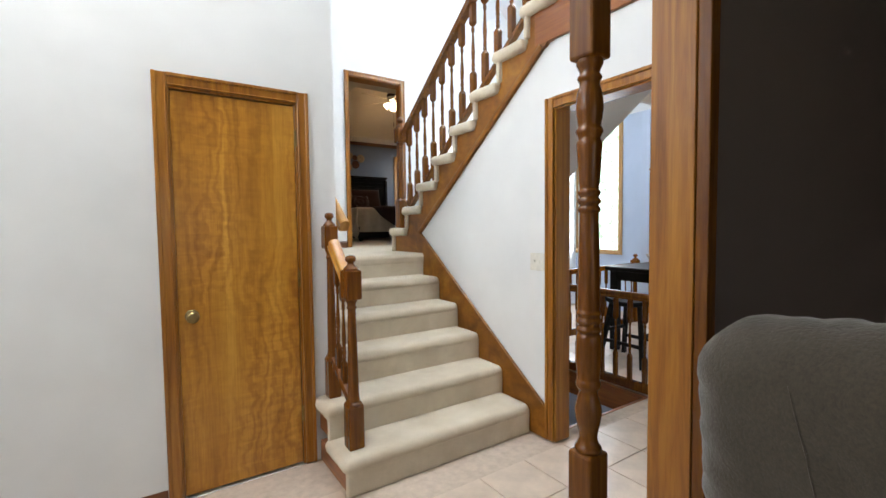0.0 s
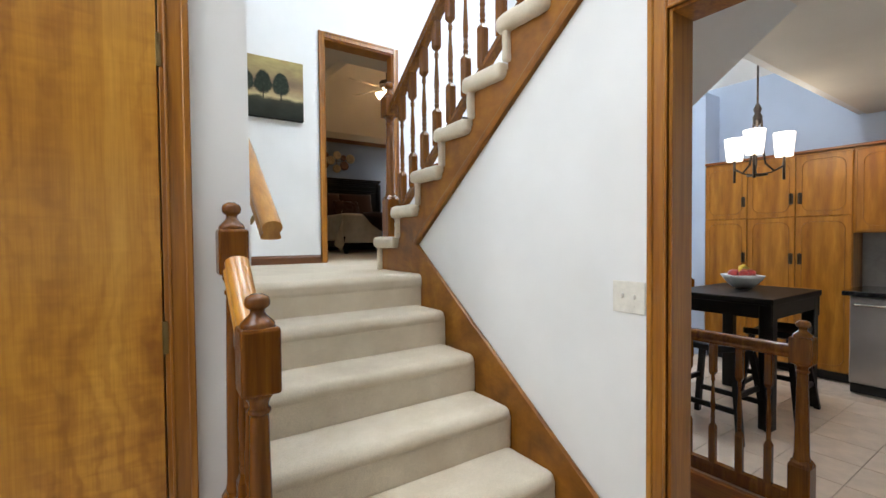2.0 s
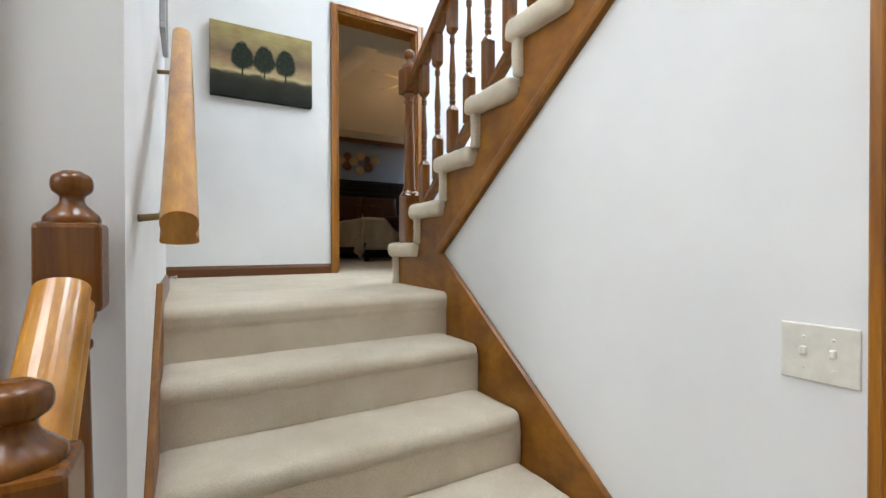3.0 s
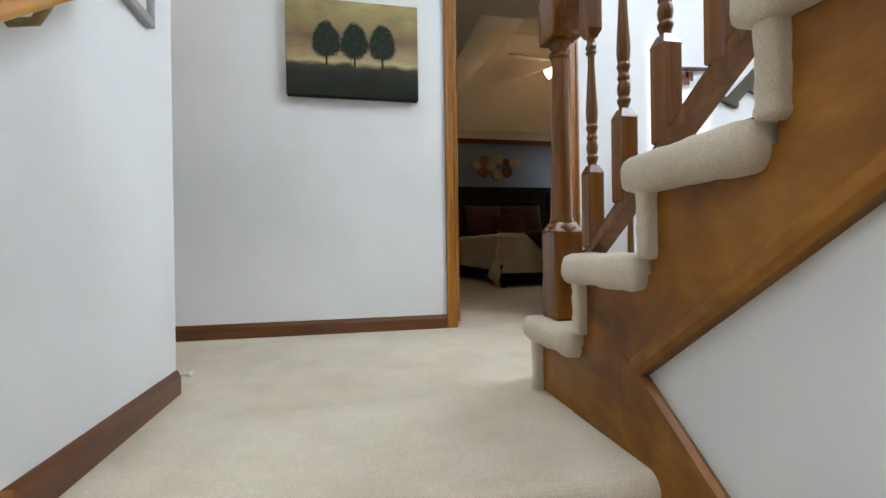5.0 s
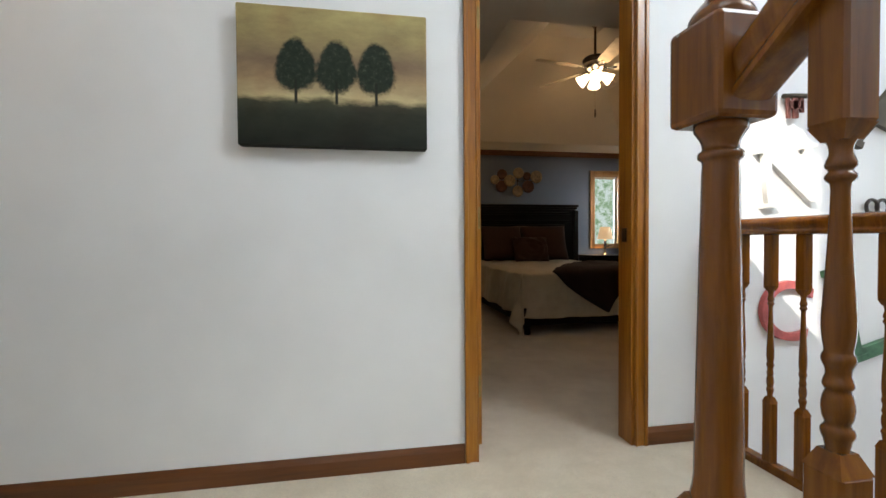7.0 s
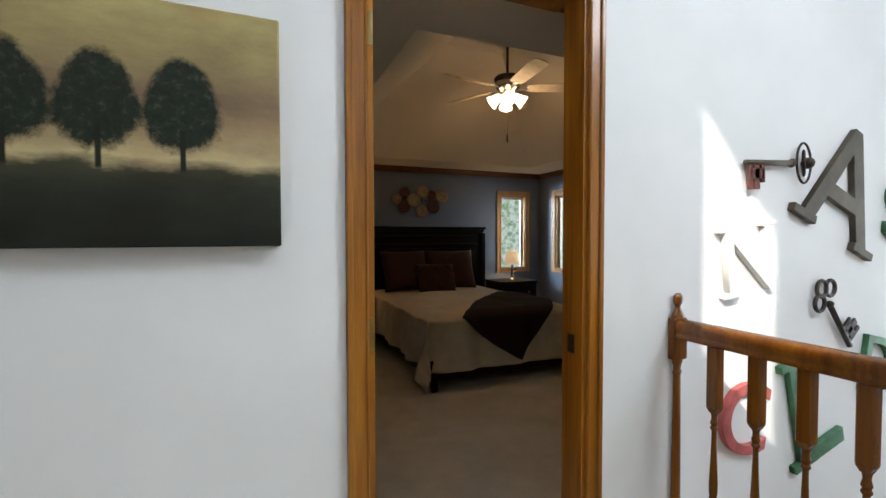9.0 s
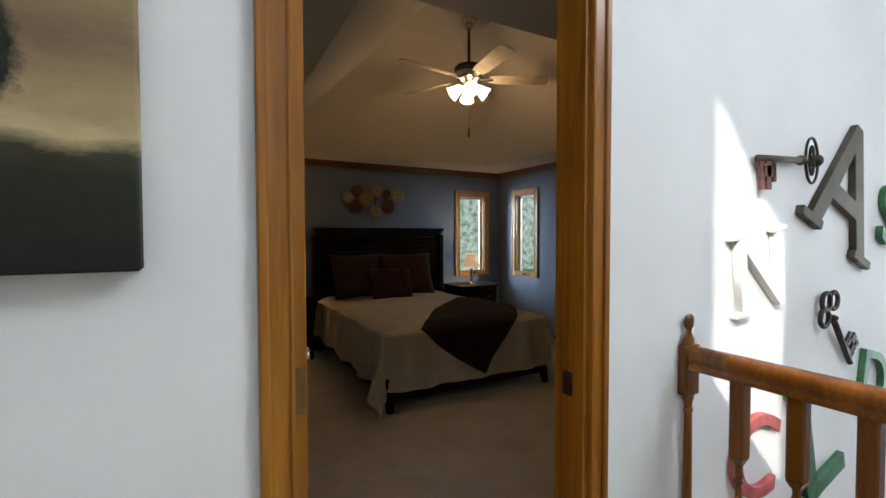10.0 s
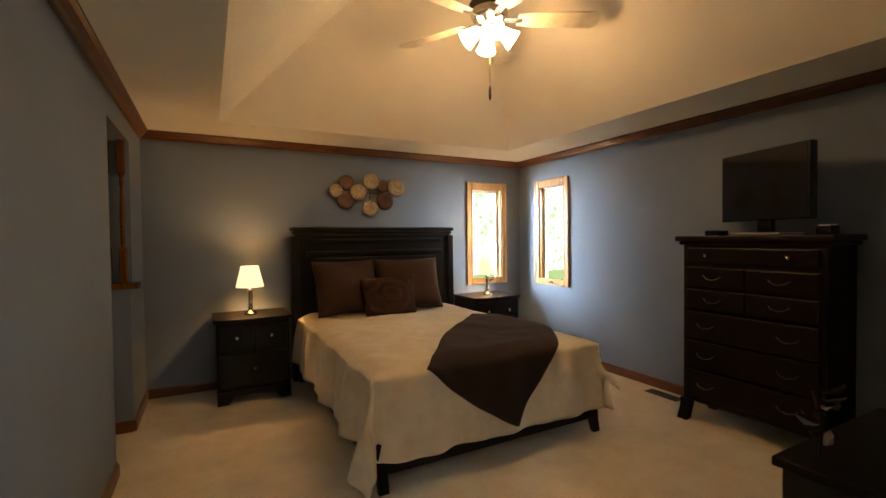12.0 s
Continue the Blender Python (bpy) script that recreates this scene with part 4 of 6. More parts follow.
for y in (3.95, 4.7):
    z = 1.335 + 0.737 * (y - 3.815)
    part("bracket", tube([(XL, y, z - 0.05), (XL + 0.04, y, z - 0.045), (XL + 0.07, y, z + 0.004)], 0.008), M_BRASS, wr, "brass wall bracket")

bumper = thing("door_bumper", "tiny white door bumper on the baseboard end", "door bumper", at=pose(XL + 0.016, 5.365, L + 0.06, 0, 90, 0))
part("stem", lathe([(0.005, 0.0), (0.005, 0.02), (0.009, 0.022), (0.009, 0.03)], 10), M_PLASTIC, bumper)


# ---- kitchen and dining things ----
def railing(name, label, a, b, h, n, ends, step_mesh=None):
    r = thing(name, label, "railing")
    a, b = Vector(a), Vector(b)
    for p in ends:
        newel(r, *p, 0, 0.22, h - 0.09, h + 0.04, h + 0.12, 0.045)
    part("handrail", sweep(RAIL, a + Vector((0, 0, h - 0.067)), b + Vector((0, 0, h - 0.067))), M_POST, r)
    part("shoe_rail", sweep([(p, q * 2.2) for p, q in SHOE], a, b), M_POST, r)
    m = part("baluster", baluster_mesh(h - 0.067 - 0.066, 0.2, 0.16, 0.0175, 12), M_POST, r)
    for k in range(n):
        o = m if k == 0 else again(m, Matrix.Identity(4), r)
        o.matrix_world = Matrix.Translation(a + (b - a) * ((k + 0.7) / n) + Vector((0, 0, 0.066)))
    return r


railing("stairwell_railing", "dark oak railing guarding the basement stairs", (4.372, 3.14, 0), (4.372, 5.0, 0), 0.80, 14, [(4.386, 3.10)])
railing("dining_railing", "dark oak railing beyond the dining table", (4.42, 4.82, 0), (6.66, 4.82, 0), 0.82, 16, [(6.70, 4.82)])


def cabinet_door(w, h):
    """Frame-and-panel face with a routed, rounded inner line; in x (width) and z, facing -y."""
    bm = box(0, w, -0.02, 0, 0, h, 0.003, 1)
    r, e, pts = 0.07 if min(w, h) > 0.25 else 0.04, 0.045, []
    for cx, cz, a0 in ((w - e - r, h - e - r, 0), (e + r, h - e - r, 90), (e + r, e + r, 180), (w - e - r, e + r, 270)):
        for i in range(5):
            a = radians(a0 + 22.5 * i)
            pts.append((cx + r * math.cos(a), -0.0205, cz + r * math.sin(a)))
    return bm, tube(pts, 0.004, 6, True)


PULL = [(0, 0, 0), (0, -0.012, 0.006), (0, -0.022, 0.03), (0, -0.022, 0.07), (0, -0.012, 0.094), (0, 0, 0.1)]


def cabinet(name, label, x, y0, y1, z0, z1, depth, rows, pulls):
    """A cupboard facing -x; rows: doors as (y0, y1, z0, z1); pulls: (y, z) by door."""
    c = thing(name, label, "cabinet", "kitchen cabinets")
    part("body", box(x, x + depth, y0, y1, z0, z1, 0.003, 1), M_OAK, c)
    for (a, b, lo, hi), (py, pz) in zip(rows, pulls):
        face, line = cabinet_door(b - a - 0.008, hi - lo - 0.008)
        m = pose(x - 0.001, b - 0.004, lo + 0.004, 0, 0, -90)
        d = part("door", face, M_OAK, c)
        d.matrix_world = m
        ln = part("routed_line", line, M_TRIM, d)
        pl = part("pull", boxes((-0.018, 0.018, -0.006, 0, 0, 0.1), bevel=0.002), M_BRONZE, d, "dark bronze pull")
        join_pull = tube(PULL, 0.006, 8)
        hd = part("pull", join_pull, M_BRONZE, d, "dark bronze pull")
        for q in (pl, hd):
            q.matrix_basis = Matrix.Translation(((b - 0.004) - py, -0.02, pz - lo))
    return c


cabinet("pantry_cabinet", "tall golden oak pantry with routed doors", 6.90, 4.325, 4.735, 0.09, 2.09, 0.295, [(4.325, 4.735, 0.1, 1.5), (4.325, 4.735, 1.5, 2.07)], [(4.36, 1.05), (4.36, 1.62)])
cabinet("pantry_cabinet", "tall golden oak pantry with paired routed doors", 6.90, 3.51, 4.325, 0.09, 2.09, 0.295, [(3.92, 4.325, 0.1, 1.5), (3.51, 3.92, 0.1, 1.5), (3.92, 4.325, 1.5, 2.07), (3.51, 3.92, 1.5, 2.07)], [(3.955, 1.05), (3.885, 1.05), (3.955, 1.62), (3.885, 1.62)])
cabinet("wall_cabinet", "golden oak wall cabinet above the counter", 6.90, 2.70, 3.51, 1.345, 2.09, 0.295, [(3.105, 3.49, 1.355, 2.07), (2.72, 3.105, 1.355, 2.07)], [(3.14, 1.5), (3.07, 1.5)])
tagged(part("cabinet_cornice", boxes((6.87, 7.19, 2.70, 4.735, 2.09, 2.115), bevel=0.004), M_TRIM_Y), "stained strip along the cabinet tops", "trim", kind="structure")
tagged(part("countertop", boxes((6.56, 7.19, 2.10, 3.50, 0.825, 0.865), bevel=0.006), M_GRANITE), "polished black granite kitchen countertop", "countertop")
dw = thing("dishwasher", "stainless steel dishwasher under the black counter", "dishwasher")
part("body", box(6.66, 7.19, 2.86, 3.47, 0.09, 0.82, 0.004, 1), M_STEEL, dw)
part("front_panel", box(6.625, 6.66, 2.87, 3.46, 0.11, 0.815, 0.006, 2), M_STEEL, dw)
part("handle", tube([(6.625, 3.43, 0.75), (6.59, 3.42, 0.755), (6.585, 3.165, 0.755), (6.59, 2.91, 0.755), (6.625, 2.90, 0.75)], 0.011), M_CHROME, dw, "bright bar handle")
part("toe_kick", box(6.70, 7.19, 2.86, 3.47, 0.0, 0.09), M_DARK, dw)
base = thing("base_cabinet", "golden oak base cabinet under the black counter", "cabinet", "kitchen cabinets")
part("body", box(6.66, 7.19, 2.10, 2.85, 0.0, 0.82, 0.003, 1), M_OAK, base)
part("door", box(6.64, 6.66, 2.12, 2.83, 0.1, 0.8, 0.004, 1), M_OAK, base)
tagged(part("pantry_plinth", boxes((6.95, 7.19, 3.51, 4.735, 0, 0.09)), M_DARK), "dark recessed plinth under the pantry", "trim", kind="structure")
tagged(part("backsplash", boxes((7.18, 7.199, 2.1, 3.51, 0.865, 1.345)), plain("grey backsplash", (0.34, 0.33, 0.31), 0.4, 0, 0.15, 14)), "grey kitchen backsplash", "trim", kind="structure")
cm = thing("coffee_machine", "white and silver coffee machine on the counter", "coffee machine")
part("base", box(6.72, 6.98, 3.06, 3.26, 0.865, 0.885, 0.006), M_PLASTIC, cm)
part("column", box(6.86, 6.98, 3.07, 3.25, 0.885, 1.12, 0.015), M_PLASTIC, cm)
part("head", box(6.73, 6.98, 3.06, 3.26, 1.06, 1.18, 0.025, 3), M_STEEL, cm, "silver brewing head")
part("cup_stand", box(6.745, 6.84, 3.10, 3.22, 0.885, 0.90, 0.004), M_DARK, cm)

table = thing("pub_table", "black wooden pub-height dining table", "table", at=(5.68, 3.92, 0))
part("tabletop", box(-0.50, 0.42, -0.42, 0.28, 0.86, 0.905, 0.006), M_BLACK, table)
part("apron", boxes((-0.44, 0.40, -0.40, -0.375, 0.76, 0.86), (-0.44, 0.40, 0.215, 0.24, 0.76, 0.86), (-0.44, -0.415, -0.375, 0.215, 0.76, 0.86), (0.375, 0.40, -0.375, 0.215, 0.76, 0.86)), M_BLACK, table)
part("leaf_support", boxes((0.42, 0.45, -0.40, 0.26, 0.70, 0.885), bevel=0.004), M_BLACK, table)
lg = part("leg", box(-0.042, 0.042, -0.042, 0.042, 0, 0.86, 0.006, 1), M_BLACK, table)
for k, (x, y) in enumerate(((-0.41, -0.36), (0.37, -0.36), (-0.41, 0.21), (0.37, 0.21))):
    o = lg if k == 0 else again(lg, Matrix.Identity(4), table)
    o.matrix_basis = Matrix.Translation((x, y, 0))


def bar_stool():
    s = thing("bar_stool", "black saddle-seat wooden bar stool", "stool", "stools round the pub table")
    bm = bmesh.new()
    n = 10
    for i in range(n + 1):
        x = -0.22 + 0.44 * i / n
        z = 0.60 + 0.035 * (x / 0.22) ** 2
        for y, dz in ((-0.16, 0), (0.16, 0), (0.16, -0.045), (-0.16, -0.045)):
            bm.verts.new((x, y, z + dz))
    bm.verts.ensure_lookup_table()
    for i in range(n):
        a, b = 4 * i, 4 * i + 4
        for j in range(4):
            bm.faces.new([bm.verts[v] for v in (a + j, a + (j + 1) % 4, b + (j + 1) % 4, b + j)])
    bm.faces.new([bm.verts[v] for v in (3, 2, 1, 0)])
    bm.faces.new([bm.verts[4 * n + v] for v in (0, 1, 2, 3)])
    bmesh.ops.bevel(bm, geom=bm.edges[:], offset=0.006, segments=1, affect="EDGES")
    part("seat", bm, M_BLACK, s)
    for sx in (-1, 1):
        for sy in (-1, 1):
            part("leg", sweep([(-0.018, -0.018), (0.018, -0.018), (0.018, 0.018), (-0.018, 0.018)], (sx * 0.235, sy * 0.19, 0), (sx * 0.155, sy * 0.115, 0.585), (0, 1, 0)), M_BLACK, s)
    for sy in (-1, 1):
        part("rung", box(-0.21, 0.21, sy * 0.165 - 0.011, sy * 0.165 + 0.011, 0.18, 0.215, 0.003, 1), M_BLACK, s)
    for sx in (-1, 1):
        part("rung", box(sx * 0.195 - 0.011, sx * 0.195 + 0.011, -0.15, 0.15, 0.28, 0.315, 0.003, 1), M_BLACK, s)
    return s


stool = bar_stool()
stool.matrix_world = pose(5.05, 3.78, 0, 0, 0, 88)
for x, y, a in ((5.76, 3.67, 3),):
    copy_thing(stool, pose(x, y, 0, 0, 0, a))

bowl = thing("fruit_bowl", "white square bowl of red and yellow fruit on the table", "bowl", at=(5.72, 3.90, 0.905))
bm = lathe([(0.05, 0.0), (0.07, 0.004), (0.10, 0.03), (0.145, 0.075), (0.165, 0.11), (0.158, 0.112), (0.135, 0.075), (0.09, 0.036), (0.03, 0.022)], 4)
bmesh.ops.bevel(bm, geom=bm.edges[:], offset=0.008, segments=2, affect="EDGES")
part("dish", bm, plain("white porcelain", (0.78, 0.77, 0.74), 0.15), bowl)
RED, YEL = plain("red apple skin", (0.34, 0.03, 0.025), 0.35, 0, 0.4, 30), plain("yellow peel", (0.66, 0.46, 0.04), 0.45, 0, 0.2, 20)
for x, y, c in ((-0.05, -0.03, 0), (0.05, -0.04, 0), (0.0, 0.055, 0), (0.055, 0.03, 0), (-0.06, 0.04, 0)):
    part("apple", lathe([(0.01, -0.028), (0.026, -0.03), (0.038, -0.008), (0.036, 0.016), (0.02, 0.03), (0.006, 0.024)], 14, at=(x, y, 0.120)), RED, bowl)
part("banana", tube([(-0.07, -0.01, 0.142), (-0.03, 0.0, 0.170), (0.03, 0.0, 0.176), (0.08, -0.01, 0.158)], lambda t: 0.006 + 0.012 * math.sin(math.pi * min(max(t, 0.05), 0.95)), 8), YEL, bowl)

chan = thing("chandelier", "bronze chandelier with lit white glass shades", "chandelier", at=(5.82, 3.84, 0))
part("rod", tube([(0, 0, 2.22), (0, 0, 4.22)], 0.007, 8), M_BRONZE, chan)
part("hub", lathe([(0.012, 2.20), (0.03, 2.22), (0.034, 2.27), (0.02, 2.30), (0.03, 2.33), (0.018, 2.36), (0.008, 2.38)], 14), M_BRONZE, chan)
part("plate", lathe([(0.01, 1.80), (0.07, 1.805), (0.07, 1.815), (0.01, 1.82)], 16), M_BRONZE, chan)
for k in range(3):
    a = radians(75 + 120 * k)
    c, s_ = math.cos(a), math.sin(a)
    arm = part("arm", tube([(0.03 * c, 0.03 * s_, 2.24), (0.035 * c, 0.035 * s_, 2.05), (0.06 * c, 0.06 * s_, 1.90), (0.12 * c, 0.12 * s_, 1.84), (0.19 * c, 0.19 * s_, 1.88)], 0.008, 8), M_BRONZE, chan)
    part("brace", tube([(0.0, 0.0, 1.81), (0.10 * c, 0.10 * s_, 1.83), (0.19 * c, 0.19 * s_, 1.88)], 0.006, 8), M_BRONZE, arm)
    part("drop", tube([(0.19 * c, 0.19 * s_, 1.77), (0.19 * c, 0.19 * s_, 1.95)], 0.010, 8), M_BRONZE, arm)
    part("shade", lathe([(0.054, 1.95), (0.058, 1.95), (0.073, 2.135), (0.069, 2.135)], 20, at=(0.19 * c, 0.19 * s_, 0)), M_CHAND, arm, "lit white glass shade")
lamp("POINT", pose(5.82, 3.84, 2.25), 8, (1.0, 0.82, 0.6), 0.2)
spot = thing("recessed_light", "round recessed ceiling light, lit", "ceiling light", at=(6.82, 3.09, 2.42))
part("ring", lathe([(0.075, -0.006), (0.085, 0.0), (0.06, 0.001)], 24), M_PLASTIC, spot)
part("bulb", lathe([(0.058, -0.003), (0.058, -0.001)], 24), M_SPOT, spot, "glowing lamp face")
lamp("SPOT", look((6.5, 3.05, 2.40), (6.45, 3.05, 0)), 22, (1.0, 0.8, 0.55), 0.06).data.spot_size = radians(130)

# ---- foyer and living room ----
sw = thing("light_switch", "ivory double toggle switch plate on the white wall", "switch", at=pose(XW, 3.228, 1.118, 0, 0, -90))
part("plate", box(-0.062, 0.062, -0.006, 0, -0.056, 0.056, 0.003), M_PLASTIC, sw)
for x in (-0.023, 0.023):
    part("toggle", box(x - 0.005, x + 0.005, -0.016, -0.004, -0.004, 0.012, 0.002, 1), M_PLASTIC, sw)
    for z in (-0.03, 0.03):
        part("screw", lathe([(0.003, 0), (0.003, 0.001)], 8, m=pose(x, -0.006, z, 90)), M_PLASTIC, sw)

chair = thing("recliner_armchair", "overstuffed olive-brown recliner armchair by the partition", "armchair", at=pose(2.70, 1.38, 0.004, 0, 0, 0))


def puff(x0, x1, y0, y1, z0, z1, r, seg=5, crease=0.012):
    """An overstuffed block: rounded, with dents and creases."""
    bm = box(x0, x1, y0, y1, z0, z1, r, seg)
    for _ in range(3):
        bmesh.ops.subdivide_edges(bm, edges=[e for e in bm.edges if e.calc_length() > 0.05], cuts=2, use_grid_fill=True)
    bmesh.ops.recalc_face_normals(bm, faces=bm.faces[:])
    bm.normal_update()
    for v in bm.verts:
        p = v.co
        fold = abs(noise.noise(Vector((p.x * 3, p.y * 9, p.z * 13)) + Vector((3, 1, 5))))
        v.co = p + v.normal * (crease * noise.noise(p * 4.5) - crease * 0.9 * max(0.0, 0.16 - fold) / 0.16)
    return bm


part("base", puff(-0.40, 0.42, -0.42, 0.42, 0.0, 0.42, 0.05), M_CHAIR, chair, smooth=True)
part("seat_cushion", puff(-0.25, 0.45, -0.28, 0.28, 0.40, 0.56, 0.07), M_CHAIR, chair, smooth=True)
bk = puff(-0.13, 0.13, -0.40, 0.40, 0.0, 0.79, 0.125, 6, 0.007)
for v in bk.verts:      # pulled gathers along the piped side
    near = max(0.0, (v.co.y - 0.27) / 0.13)
    v.co.x -= near * 0.007 * noise.noise(Vector((4.0, v.co.y * 7, v.co.z * 34)))
    v.co.z += 0.04 * max(0.0, v.co.z / 0.79) ** 3 * (1 - (v.co.y / 0.42) ** 2)      # crowned top
    v.co.y += near * 0.010 * noise.noise(Vector((v.co.x * 5, 2.0, v.co.z * 30)))
tree, line = BVHTree.FromBMesh(bk), []
for k in range(25):
    z = 0.10 + 0.62 * k / 24
    hit = tree.ray_cast(Vector((-0.6, 0.10 + 0.09 * (z / 0.75) ** 2, z)), Vector((1, 0, 0)))[0]
    if hit:
        line.append(hit)
part("backrest", bk, M_CHAIR, chair, smooth=True).matrix_basis = pose(-0.34, 0, 0.33, 0, -8, 0)
part("seam", tube(line, 0.0018, 6), M_CHAIR, chair).matrix_basis = pose(-0.34, 0, 0.33, 0, -8, 0)
for sy in (-1, 1):
    part("armrest", puff(-0.36, 0.46, sy * 0.36 - 0.10, sy * 0.36 + 0.10, 0.08, 0.64, 0.085, 5), M_CHAIR, chair, smooth=True)

# ---- landing ----
def sums(nt, op, a, b=None, c=None):
    m = nt.nodes.new("ShaderNodeMath")
    m.operation = op
    for sock, v in zip(m.inputs, (a, b, c)):
        if isinstance(v, (int, float)):
            sock.default_value = v
        elif v is not None:
            nt.links.new(v, sock)
    return m.outputs[0]


def dusk_painting():
    """Three soft dark trees on a dim meadow under a hazy yellow sky, in loose brushwork."""
    mat, nt, p = nodes_of("painted dusk landscape")
    v = coords(nt, (1, 1, 1))
    sep = nt.nodes.new("ShaderNodeSeparateXYZ")
    nt.links.new(v, sep.inputs["Vector"])
    x, z = sep.outputs["X"], sep.outputs["Z"]
    brush = noise_tex(nt, coords(nt, (3, 3, 9)), 2.0, 5)
    zz = sums(nt, "MULTIPLY_ADD", brush, 0.07, z)
    sky_col = ramp(nt, zz, [(0.05, (0.012, 0.014, 0.010)), (0.165, (0.028, 0.034, 0.022)), (0.195, (0.05, 0.052, 0.03)), (0.215, (0.50, 0.42, 0.24)), (0.275, (0.34, 0.25, 0.14)), (0.34, (0.22, 0.155, 0.10)), (0.43, (0.33, 0.27, 0.13)), (0.54, (0.43, 0.375, 0.17))])
    cloud = noise_tex(nt, coords(nt, (2.2, 2.2, 5)), 3.0, 5, 0.7)
    col = mixed(nt, sky_col, ramp(nt, cloud, [(0.3, (0.66, 0.60, 0.58)), (0.7, (1.12, 1.08, 0.98))]), 0.8, "MULTIPLY")
    mauve = ramp(nt, noise_tex(nt, coords(nt, (2.5, 1, 3)), 1.6, 2), [(0.5, (1, 1, 1)), (0.68, (0.80, 0.62, 0.62))])
    col = mixed(nt, col, mauve, 0.7, "MULTIPLY")
    ragged, leafy = noise_tex(nt, v, 24, 5, 0.75), noise_tex(nt, v, 55, 4, 0.7)
    green = ramp(nt, leafy, [(0.35, (0.009, 0.013, 0.008)), (0.55, (0.016, 0.024, 0.014)), (0.72, (0.050, 0.066, 0.038))])
    for cx in (0.200, 0.343, 0.487):
        dx = sums(nt, "DIVIDE", sums(nt, "SUBTRACT", x, cx), 0.074)
        dz = sums(nt, "DIVIDE", sums(nt, "SUBTRACT", z, 0.292), 0.103)
        lean = sums(nt, "MULTIPLY_ADD", dz, 0.28, 1.0)           # narrower towards the top
        dx = sums(nt, "MULTIPLY", dx, lean)
        d = sums(nt, "ADD", sums(nt, "MULTIPLY", dx, dx), sums(nt, "MULTIPLY", dz, dz))
        d = sums(nt, "MULTIPLY_ADD", ragged, 1.1, d)
        crown = ramp(nt, sums(nt, "MULTIPLY", d, 0.5), [(0.62, (1, 1, 1)), (0.78, (0, 0, 0))])
        col = mixed(nt, col, green, crown)
        stem = sums(nt, "ABSOLUTE", sums(nt, "SUBTRACT", x, cx))
        stem = ramp(nt, sums(nt, "MULTIPLY", stem, 20), [(0.07, (1, 1, 1)), (0.14, (0, 0, 0))])
        low = ramp(nt, z, [(0.150, (0, 0, 0)), (0.160, (1, 1, 1)), (0.235, (1, 1, 1)), (0.25, (0, 0, 0))])
        col = mixed(nt, col, (0.011, 0.013, 0.008), mixed(nt, stem, low, 1.0, "MULTIPLY"))
    nt.links.new(col, p.inputs["Base Color"])
    p.inputs["Roughness"].default_value, p.inputs["Specular IOR Level"].default_value = 0.7, 0.25
    bumped(nt, p, noise_tex(nt, v, 220, 2), 0.15, 0.001)
    return mat


pic = thing("canvas_painting", "canvas painting of three dark trees at dusk", "painting", at=(2.257, YP - 0.048, 2.352))
PW, PH = 0.676, 0.50
M_DUSK = dusk_painting()
part("canvas", box(0, PW, 0, 0.008, 0, PH, 0.003, 1), M_DUSK, pic)
for x0, x1, z0, z1 in ((0.001, 0.03, 0.001, PH - 0.001), (PW - 0.03, PW - 0.001, 0.001, PH - 0.001), (0.03, PW - 0.03, 0.001, 0.03), (0.03, PW - 0.03, PH - 0.03, PH - 0.001)):
    part("stretcher_bar", box(x0, x1, 0.0075, 0.046, z0, z1, 0.002, 1), M_DUSK, pic)

# unseen fixture and lamp, added for the warm tint on the picture wall
hall = thing("added_hall_light", "lit flush glass ceiling light added out of view in the hall", "ceiling light", at=(1.0, 5.8, 3.6))
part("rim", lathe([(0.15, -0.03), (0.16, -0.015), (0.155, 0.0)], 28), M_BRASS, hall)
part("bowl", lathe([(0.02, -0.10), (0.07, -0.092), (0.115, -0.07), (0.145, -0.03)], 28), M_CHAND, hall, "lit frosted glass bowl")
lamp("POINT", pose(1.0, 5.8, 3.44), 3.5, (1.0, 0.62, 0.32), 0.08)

fr = thing("framed_print", "small print in a pale grey frame on the stair wall", "picture", at=(XL, 5.05, 2.175))
part("frame", boxes((0, 0.02, -0.16, 0.16, 0, 0.025), (0, 0.02, -0.16, 0.16, 0.395, 0.42), (0, 0.02, -0.16, -0.135, 0.025, 0.395), (0, 0.02, 0.135, 0.16, 0.025, 0.395), bevel=0.003), plain("pale grey frame", (0.32, 0.32, 0.32), 0.35), fr)
part("mat", box(0.002, 0.008, -0.135, 0.135, 0.025, 0.395), M_PLASTIC, fr, "white card mount")

# metal letters and keys on the tall wall
# G_RED is paled so the letter looks washed out by the sun
G_GREEN, G_RED = plain("green painted tin", (0.05, 0.16, 0.075), 0.5, 0.3, 0.5, 12), plain("red tin with sun glare in its colour", (0.52, 0.12, 0.11), 0.5, 0.3, 0.4, 12)
G_RUST, G_WHITE = plain("rusted olive tin", (0.080, 0.064, 0.042), 0.6, 0.1, 0.55, 5), plain("white painted tin", (0.76, 0.75, 0.72), 0.5, 0.0, 0.08, 12)
G_BIT = plain("faded red iron", (0.15, 0.05, 0.038), 0.55, 0.4, 0.5, 25)
G_IRON = plain("dark iron", (0.045, 0.035, 0.03), 0.5, 0.6, 0.5, 30)


